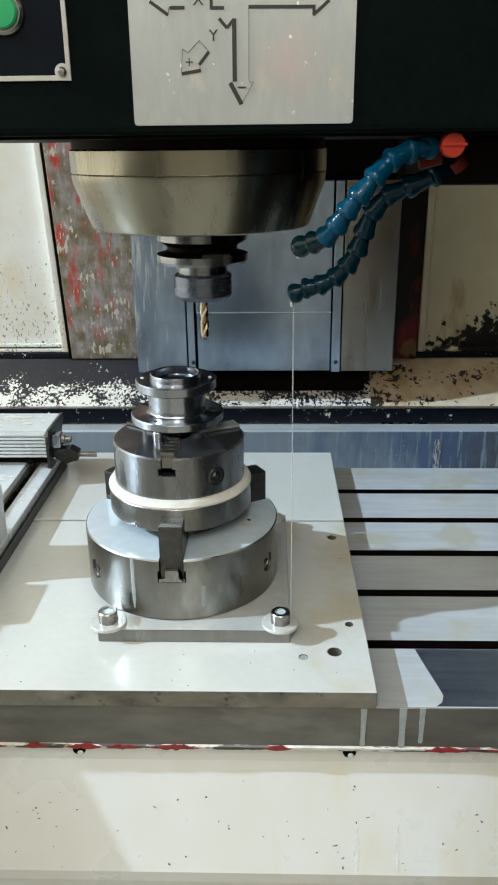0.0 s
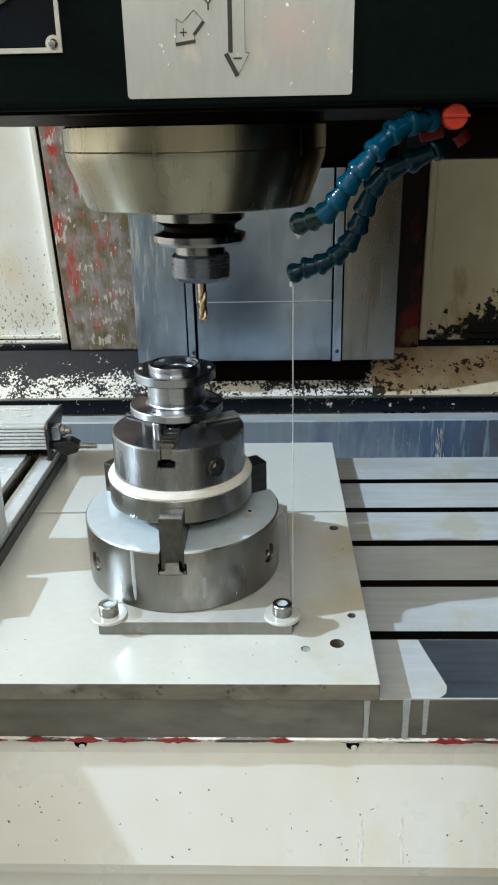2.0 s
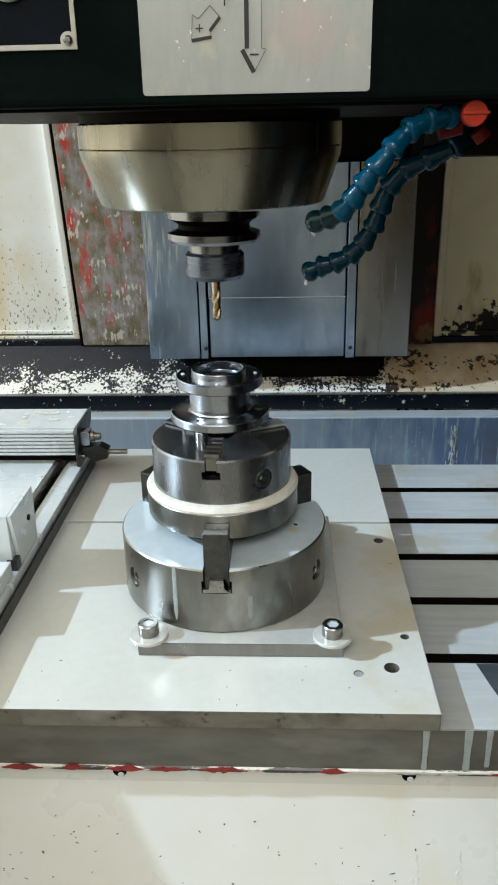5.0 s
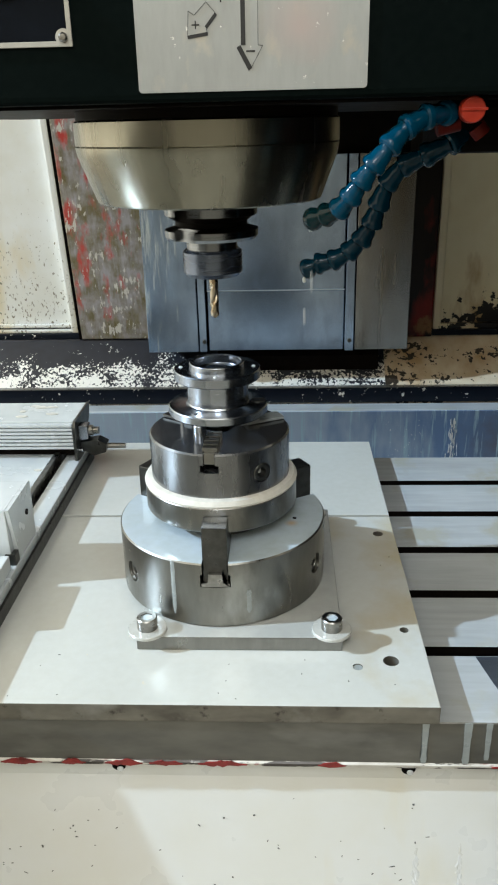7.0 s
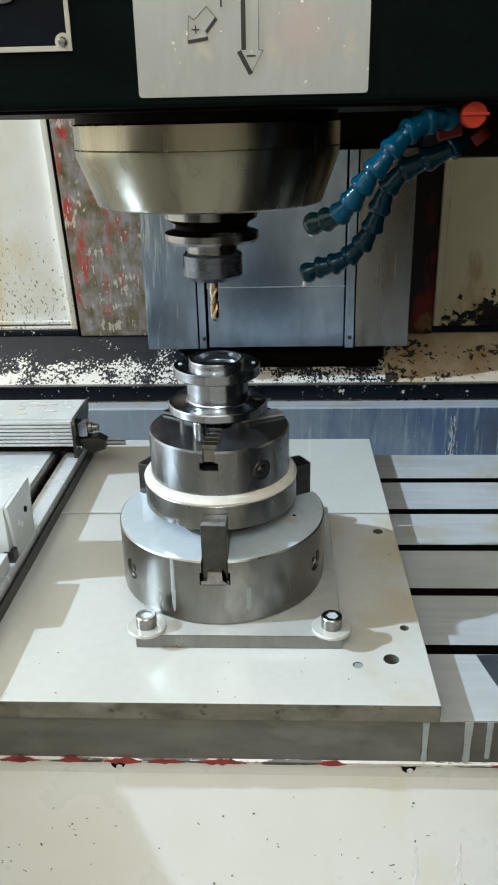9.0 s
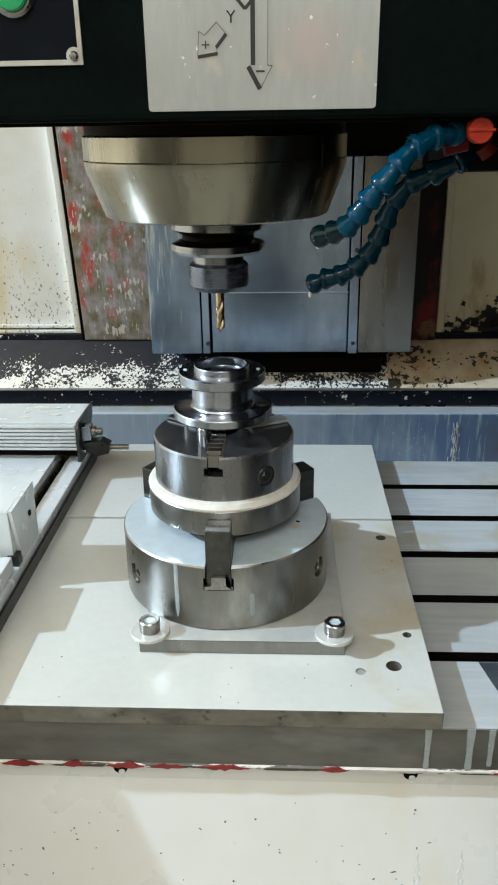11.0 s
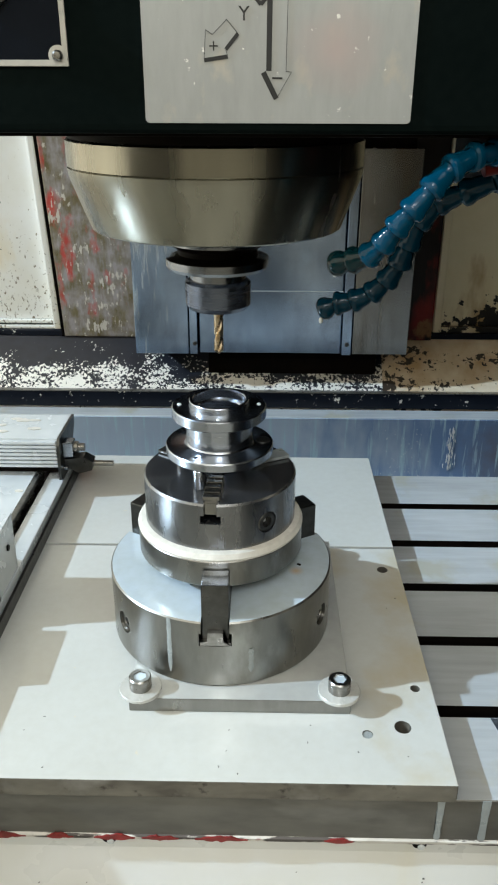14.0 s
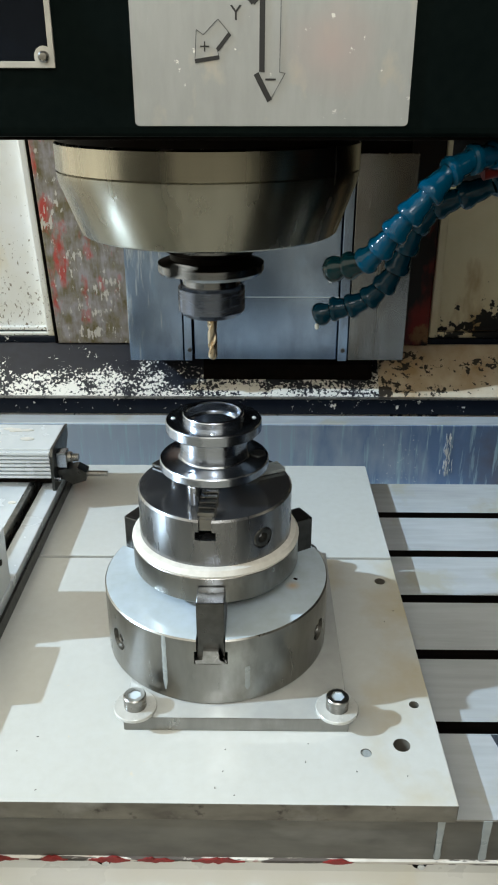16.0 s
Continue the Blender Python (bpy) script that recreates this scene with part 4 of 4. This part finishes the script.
def tool_holder():
    t = thing("tool_holder", (SX, SY, 0.376), "steel collet tool holder with a gold-coloured drill, spinning in the spindle", "tool holder")
    fl = lathe([(0.015, 0.4700), (0.0480, 0.4700), (0.0480, 0.4475), (0.0400, 0.4430), (0.0375, 0.4415), (0.0375, 0.4370), (0.0400, 0.4355), (0.0488, 0.4330), (0.0488, 0.4265), (0.0470, 0.4235), (0.0300, 0.4225), (0.015, 0.4225)], SX, SY, 96)
    fl = cut(fl, [box(SX - 0.012, SX + 0.012, SY - 0.06, SY - 0.0385, 0.41, 0.4560, 0), box(SX - 0.012, SX + 0.012, SY + 0.0385, SY + 0.06, 0.41, 0.4560, 0)])
    f_ob = part("flange", fl, (M_RING, M_UNDER), t)
    # faces inside the groove are blackened as painted shade
    for f in f_ob.data.polygons:
        c = f.center + t.location
        if math.hypot(c.x - SX, c.y - SY) < 0.0465 and 0.4335 < c.z < 0.4476:
            f.material_index = 1
    part("shank", lathe([(0, 0.4700), (0.0203, 0.4701), (0.0203, 0.5200), (0, 0.5200)], SX, SY, 48), M_DARK_STEEL, t)
    part("neck", lathe([(0.01, 0.4224), (0.0265, 0.4224), (0.0265, 0.4125), (0.01, 0.4125)], SX, SY, 64), M_RING, t)
    nut = lathe([(0.008, 0.4124), (0.0285, 0.4124), (0.0312, 0.4100), (0.0312, 0.3890), (0.0275, 0.3845), (0.008, 0.3845)], SX, SY, 96)
    nut = cut(nut, [turned(box(-0.0025, 0.0025, -0.04, -0.0285, 0.3960, 0.42, 0), Matrix.Translation((SX, SY, 0)) @ pose(0, 0, 0, 0, 0, 60 * k + 20)) for k in range(6)])
    part("collet_nut", nut, M_NUT, t)
    # twist drill: two lands wound round a core
    bm = bmesh.new()
    n, top, tip, r = 36, 0.3844, 0.3375, 0.0046
    rings = []
    for i in range(n + 1):
        f = i / n
        z = top + (tip - top) * f
        a0 = -f * 2 * math.pi * 1.15
        shrink = 1.0 if f < 0.93 else max(0.12, (1 - f) / 0.07)
        ring = []
        for k in range(20):
            a = 2 * math.pi * k / 20
            rr = r * (1.0 if (f < 0.22 or abs(math.sin(a)) > 0.45) else 0.45 + 0.6 * abs(math.sin(a)))
            ring.append(bm.verts.new((SX + rr * shrink * math.cos(a + a0), SY + rr * shrink * math.sin(a + a0), z)))
        rings.append(ring)
    for i in range(n):
        for k in range(20):
            bm.faces.new((rings[i][k], rings[i][(k + 1) % 20], rings[i + 1][(k + 1) % 20], rings[i + 1][k])).smooth = True
    bm.faces.new(rings[-1])
    part("drill", bm, M_GOLD, t, "gold-brown twist drill")
    return t


def jointed_hose(name, points, r, material, tip, label):
    """Coolant hose of snap-together bead segments along a curved line."""
    t = thing(name, points[0], label, "coolant hose", "coolant hoses")
    pts = [Vector(p) for p in points]
    for i in range(len(pts) - 1):
        a, b = pts[i], pts[i + 1]
        L = (b - a).length
        last = i == len(pts) - 2
        if last:   # round tip
            prof = [(0, -L * 0.10), (r * 0.70, -L * 0.10), (r * 0.64, L * 0.10), (r * 0.74, L * 0.26), (r * 0.98, L * 0.48), (r * 1.08, L * 0.70), (r * 1.02, L * 0.92), (r * 0.80, L * 1.08), (r * 0.42, L * 1.14), (r * 0.36, L * 1.02), (0, L * 1.02)]
        else:      # neck, barrel, flared skirt
            prof = [(0, -L * 0.06), (r * 0.76, -L * 0.06), (r * 0.72, L * 0.10), (r * 0.80, L * 0.20), (r * 0.88, L * 0.34), (r * 0.92, L * 0.60), (r * 1.06, L * 0.72), (r * 1.14, L * 0.84), (r * 1.10, L * 0.98), (r * 0.90, L * 1.06), (0, L * 1.06)]
        bm = lathe(prof, steps=28, smooth=38)
        part("segment", turned(bm, Matrix.Translation(a) @ (b - a).to_track_quat("Z", "Y").to_matrix().to_4x4()), tip if i >= len(pts) - 3 else material, t)
    ON_HEAD.append(t)
    return t


spindle_head()
HOLDER = tool_holder()
upper_hose = jointed_hose("coolant_hose", [(-0.0040, -0.3180, 0.5410), (-0.0260, -0.3440, 0.5372), (-0.0430, -0.3520, 0.5345), (-0.0585, -0.3580, 0.5268), (-0.0715, -0.3610, 0.5128), (-0.0835, -0.3595, 0.4981), (-0.0921, -0.3550, 0.4861), (-0.0998, -0.3490, 0.4737), (-0.1084, -0.3410, 0.4640), (-0.1194, -0.3320, 0.4591), (-0.1322, -0.3230, 0.4542)],
                          0.0092, M_BLUE, M_BLUE_TIP, "blue jointed plastic coolant hose with a green-grimed tip")
lower_hose = jointed_hose("coolant_hose", [(0.0060, -0.292, 0.5230), (-0.0110, -0.2970, 0.5124), (-0.0309, -0.2900, 0.5031), (-0.0483, -0.2830, 0.4949), (-0.0607, -0.2760, 0.4787), (-0.0668, -0.2700, 0.4590), (-0.0721, -0.2660, 0.4419), (-0.0814, -0.2620, 0.4263), (-0.0928, -0.2580, 0.4152), (-0.1078, -0.2540, 0.4075), (-0.1217, -0.2500, 0.4042), (-0.1340, -0.2460, 0.3974)],
                          0.0096, M_BLUE_DARK, M_BLUE_DARK, "dark blue jointed coolant hose hanging from the spindle head")


def valve_knob():
    t = thing("coolant_valve", (-0.006, -0.352, 0.5395), "orange-red plastic coolant valve with a slotted knob", "valve")
    kn = turned(lathe([(0, 0), (0.0100, 0), (0.0100, 0.010), (0.0091, 0.0115), (0, 0.0115)], steps=40), Matrix.Translation((-0.006, -0.346, 0.5395)) @ pose(0, 0, 0, 90))
    k = part("knob", kn, M_ORANGE, t)
    part("slot", box(-0.0155, 0.0050, -0.3588, -0.3572, 0.5388, 0.5410, 0.0003), M_ORANGE, k)
    part("collar", rod((-0.030, -0.335, 0.527), (-0.012, -0.335, 0.531), 0.0075), M_RED, t, "dim red collar")
    part("collar", rod((0.006, -0.318, 0.527), (0.012, -0.318, 0.520), 0.0075), M_RED, t, "dim red collar")
    ON_HEAD.append(t)


valve_knob()


# ---- coolant, chips and runs ----
def coolant_stream():
    return solid("coolant_stream", rod((-0.1322, -0.246, 0.404), (-0.1310, -0.246, -0.004), 0.0007, 0.0003, 10), M_JET, "thin milky jet of coolant from the lower hose", "coolant jet")


def coolant_drop(at):
    bm = bmesh.new()
    bmesh.ops.create_icosphere(bm, subdivisions=2, radius=0.0017)
    for v in bm.verts:
        v.co = Vector((v.co.x, v.co.y, v.co.z * (2.6 if v.co.z > 0 else 1.3))) + Vector(at)
    for f in bm.faces:
        f.smooth = True
    return solid("coolant_drop", bm, M_WATER, "milky drop of coolant from a hose tip", "drop", group="falling coolant drops")


def hanging_bead(at):
    bm = bmesh.new()
    bmesh.ops.create_icosphere(bm, subdivisions=2, radius=0.0021)
    for v in bm.verts:
        v.co = Vector((v.co.x, v.co.y, v.co.z * 1.5)) + Vector(at)
    for f in bm.faces:
        f.smooth = True
    ob = solid("hanging_drop", bm, M_WATER, "milky bead of coolant hanging at a hose tip", "drop")
    ON_HEAD.append(ob)


UPPER_TIP, LOWER_TIP = (-0.1295, -0.3235, 0.4520), (-0.1335, -0.2460, 0.3965)
STREAM = coolant_stream()
DROPS = [(t0, coolant_drop(tip), tip) for tip, times in ((UPPER_TIP, (-0.156, 0.36, 0.86, 1.405, 1.955, 2.33, 2.843, 3.40, 3.88, 4.45, 4.95, 5.4, 5.9, 6.42, 6.90, 7.42, 7.95, 8.36, 8.80, 9.6, 10.4)),
                                                  (LOWER_TIP, (2.95, 3.3, 3.86, 4.7, 5.6, 6.38, 6.90, 7.46, 8.1))) for t0 in times]
hanging_bead((-0.1305, -0.3232, 0.4474))
hanging_bead((-0.1338, -0.2460, 0.3882))


def cover_y(z):
    """The front cover's surface at height z."""
    return -0.391 - (-0.107 - z) * 0.033 / 0.137


def metal_chips():
    """Small swarf stuck to the front cover."""
    rnd = random.Random(4)
    bm = bmesh.new()
    for i in range(70):
        x, z = rnd.uniform(-0.62, 0.28), -0.118 - 0.122 * rnd.random() ** 0.6
        y = cover_y(z)
        L, w, a = rnd.choice((0.0014, 0.002, 0.003, 0.004, 0.006, 0.008)) * rnd.uniform(0.7, 1.2), rnd.uniform(0.0004, 0.0011), rnd.gauss(0.1, 0.45)
        b = box(-w, w, -0.0003, 0.0001, -L / 2, L / 2, 0)
        bmesh.ops.transform(b, matrix=Matrix.Translation((x, y, z)) @ pose(0, 0, 0, 13.5) @ Matrix.Rotation(a, 4, "Y"), verts=b.verts)
        me = bpy.data.meshes.new("temp")
        b.to_mesh(me)
        b.free()
        bm.from_mesh(me)
        bpy.data.meshes.remove(me)
    ON_TABLE.append(solid("metal_chips", bm, M_CHIP, "small dark metal chips stuck to the cream cover", "chips", "stuff"))


def plate_chips():
    """A few bits of swarf lying on the front fixture plate."""
    rnd = random.Random(52)
    verts, faces = [], []
    for i in range(16):
        x, y = rnd.uniform(-0.47, -0.005), rnd.choice((rnd.uniform(-0.400, -0.325), rnd.uniform(-0.400, -0.010)))
        if math.hypot(x - CX, y - CY) < 0.19 and y > -0.325:
            continue
        L, w, a = rnd.uniform(0.0005, 0.0012), rnd.uniform(0.0003, 0.0005), rnd.uniform(0, math.pi)
        c, d = math.cos(a), math.sin(a)
        n = len(verts)
        for z in (0.0001, 0.0005):
            verts += [(x + c * u * L - d * v * w, y + d * u * L + c * v * w, z) for u, v in ((-1, -1), (1, -1), (1, 1), (-1, 1))]
        faces += [tuple(n + k for k in q) for q in ((4, 5, 6, 7), (0, 1, 5, 4), (1, 2, 6, 5), (2, 3, 7, 6), (3, 0, 4, 7), (3, 2, 1, 0))]
    me = bpy.data.meshes.new("swarf")
    me.from_pydata(verts, [], faces)
    bm = bmesh.new()
    bm.from_mesh(me)
    bpy.data.meshes.remove(me)
    ON_TABLE.append(solid("swarf", bm, M_CHIP, "tiny dark swarf scattered on the wet fixture plate", "chips", "stuff"))


def red_flakes():
    """Remains of red paint along the cover's chipped edge."""
    rnd = random.Random(40)
    bm = bmesh.new()
    for x0, x1 in ((-0.452, -0.418), (-0.390, -0.370), (-0.345, -0.308), (-0.299, -0.260), (-0.243, -0.200), (-0.118, -0.092), (0.058, 0.100), (0.130, 0.180), (-0.540, -0.490)):
        for layer in range(2):
            a, b = x0 + rnd.uniform(-0.006, 0.006), x1 + rnd.uniform(-0.008, 0.008)
            n = max(5, int((b - a) / 0.0042))
            hump = lambda f: math.sin(math.pi * f) ** 1.3
            up = [(a + (b - a) * (i + rnd.uniform(-0.3, 0.3) * (0 < i < n)) / n, -0.0790 + 0.0004 + 0.0058 * hump(i / n) * rnd.uniform(0.25, 1.0)) for i in range(n + 1)]
            down = [(a + (b - a) * i / n, -0.0793 - 0.0034 * hump(i / n) * rnd.uniform(0.0, 1.0)) for i in range(n + 1)]
            extrude_profile(up + down[::-1], -0.4031 - 0.0004 * layer, -0.4018, "y", bm)
    ON_TABLE.append(solid("red_paint_flakes", bm, M_RED_PAINT, "flaking red paint along the table cover's chipped edge", "paint flakes", "stuff"))


def coolant_runs():
    """Pale dried runs down the table's front edge and the cover."""
    rnd = random.Random(9)
    for x, w, z0, z1 in ((-0.0128, 0.0058, -0.0225, -0.0752), (0.0300, 0.0065, -0.0225, -0.0752), (0.0510, 0.0050, -0.0225, -0.0700)):
        n = 10
        left, right = [], []
        for i in range(n + 1):
            f = i / n
            half = w / 2 * (1.25 - 0.35 * f if f < 0.85 else 0.95 * (1.15 - f) / 0.3 + 0.35) * rnd.uniform(0.9, 1.1)
            z = z0 + (z1 - z0) * f
            left.append((x - half, z))
            right.append((x + half, z))
        ON_TABLE.append(solid("coolant_run", extrude_profile(left + right[::-1], -0.4016, -0.4009, "y"), M_RUN, "pale run of dried coolant down the table edge", "coolant run", group="coolant runs"))


def cover_films():
    """Glistening wet streaks on the cover below the plate's corner."""
    rnd = random.Random(21)
    for x, z0, w in ((-0.0150, -0.186, 0.0105), (0.0320, -0.180, 0.0095)):
        bm, rows = bmesh.new(), []
        for i in range(24):
            z = z0 + (-0.240 - z0) * i / 23
            wig, half = rnd.gauss(0, 0.0005), w / 2 * (0.35 + 0.65 * min(1, i / 12)) * rnd.uniform(0.55, 1.25)
            y = cover_y(z)
            rows.append([bm.verts.new((x + wig + half * u, y - 0.00035 * (1 - u * u) * rnd.uniform(0.3, 1.3) + 0.0001, z)) for u in (-1, -0.5, 0, 0.5, 1)])
        for a, b in zip(rows, rows[1:]):
            for k in range(4):
                bm.faces.new((a[k], a[k + 1], b[k + 1], b[k])).smooth = True
        ON_TABLE.append(solid("wet_streak", bm, M_FILM, "glistening wet coolant streak on the cream cover", "coolant run", group="wet streaks"))


def chuck_runs():
    """Milky runs down the large chuck's side."""
    rnd = random.Random(31)
    R = 0.1247
    for a, z0, z1, w in ((-112.5, 0.0985, 0.030, 0.0052), (-73, 0.064, 0.034, 0.0055)):
        bm, rows = bmesh.new(), []
        for i in range(16):
            half, z = w / 2 * rnd.uniform(0.85, 1.15) * (1.0 if i < 13 else (16 - i) / 3.2), z0 + (z1 - z0) * i / 15
            rows.append([bm.verts.new((CX + (R + 0.0004 * (1 - u * u)) * math.cos(radians(a) + half * u / R), CY + (R + 0.0004 * (1 - u * u)) * math.sin(radians(a) + half * u / R), z)) for u in (-1, -0.4, 0.4, 1)])
        for p, q in zip(rows, rows[1:]):
            for k in range(3):
                bm.faces.new((p[k], p[k + 1], q[k + 1], q[k])).smooth = True
        ON_TABLE.append(solid("coolant_run", bm, M_RUN, "milky run of coolant down the large chuck", "coolant run", group="coolant runs"))


def vise_spots():
    """Foam spots left on the clamping fixture's flat tops."""
    rnd = random.Random(17)
    for x0, x1, y0, y1, z, n in ((-0.60, -0.505, 0.15, 0.225, 0.0981, 7), (-0.59, -0.54, -0.08, 0.10, 0.0361, 6)):
        for i in range(n):
            x, y, rx, ry = rnd.uniform(x0, x1), rnd.uniform(y0, y1), rnd.uniform(0.004, 0.011), rnd.uniform(0.003, 0.007)
            ring = [(x + rx * math.cos(k * math.pi / 10) * rnd.uniform(0.85, 1.1), y + ry * math.sin(k * math.pi / 10) * rnd.uniform(0.85, 1.1)) for k in range(20)]
            ON_TABLE.append(solid("foam_spot", extrude_profile(ring, z - 0.0004, z + 0.0005 + 0.00002 * i, "z"), M_WHITE_RING, "dried white foam spot on the clamping fixture", "foam spot", group="foam spots"))


metal_chips()
plate_chips()
red_flakes()
chuck_runs()
vise_spots()
coolant_runs()
cover_films()


# ---- what moves ----
def between(rows, t):
    """The value at t on a smooth line through (time, value) rows."""
    ts, vs = [r[0] for r in rows], [r[1] for r in rows]
    k = max(0, min(len(ts) - 2, sum(1 for x in ts if x <= t) - 1))
    slope = lambda i: 0.0 if i in (0, len(ts) - 1) else (vs[i + 1] - vs[i - 1]) / (ts[i + 1] - ts[i - 1])
    d = ts[k + 1] - ts[k]
    u = (t - ts[k]) / d
    return ((2 * u ** 3 - 3 * u ** 2 + 1) * vs[k] + (u ** 3 - 2 * u ** 2 + u) * d * slope(k) + (3 * u ** 2 - 2 * u ** 3) * vs[k + 1] + (u ** 3 - u ** 2) * d * slope(k + 1))


def motions():
    for ob in ON_TABLE:
        at = ob.location.copy()
        walk(ob, [(t, pose(at.x + dx, at.y + dy, at.z)) for t, dx, dy in TABLE_XY])
    quarter = [i / 4 for i in range(65)]
    for ob in ON_HEAD:
        at = ob.location.copy()
        walk(ob, [(t, pose(at.x, at.y, at.z + between(HEAD_Z, t))) for t in quarter])
    # the jet breaks off and falls away
    at = STREAM.location.copy()
    fall = lambda t: 0.5 * 9.8 * max(0.0, t - 2.66) ** 2
    walk(STREAM, [(t, pose(at.x, at.y, at.z)) for t in (0, 1.3, 2.66)] + [(t, pose(at.x, at.y, at.z - min(0.46, fall(t)))) for t in (2.70, 2.75, 2.80, 2.85, 2.90, 2.95, 2.99, 3.1, 16.0)])
    for t0, ob, tip in DROPS:
        at = ob.location.copy()
        start = at.z + between(HEAD_Z, max(0.0, t0))
        end = -0.014
        land = t0 + math.sqrt(2 * (start - end) / 9.8)
        rows = [(i / 4, pose(at.x, at.y, at.z + between(HEAD_Z, i / 4))) for i in range(65) if i / 4 < t0 - 0.02]
        rows += [(t, pose(at.x, at.y, start - 4.9 * (t - t0) ** 2)) for t in (t0 + (land - t0) * k / 9 for k in range(10)) if 0 < t]
        if t0 < 0:
            rows.insert(0, (0, pose(at.x, at.y, start - 4.9 * t0 ** 2)))
        walk(ob, rows + [(land + 0.05, pose(at.x, at.y, end)), (16.0, pose(at.x, at.y, end))])
    at = HOLDER.location.copy()
    walk(HOLDER, [(i / 10, pose(at.x, at.y, at.z + between(HEAD_Z, i / 10), 0, 0, 25 + 84 * i)) for i in range(161)])


motions()
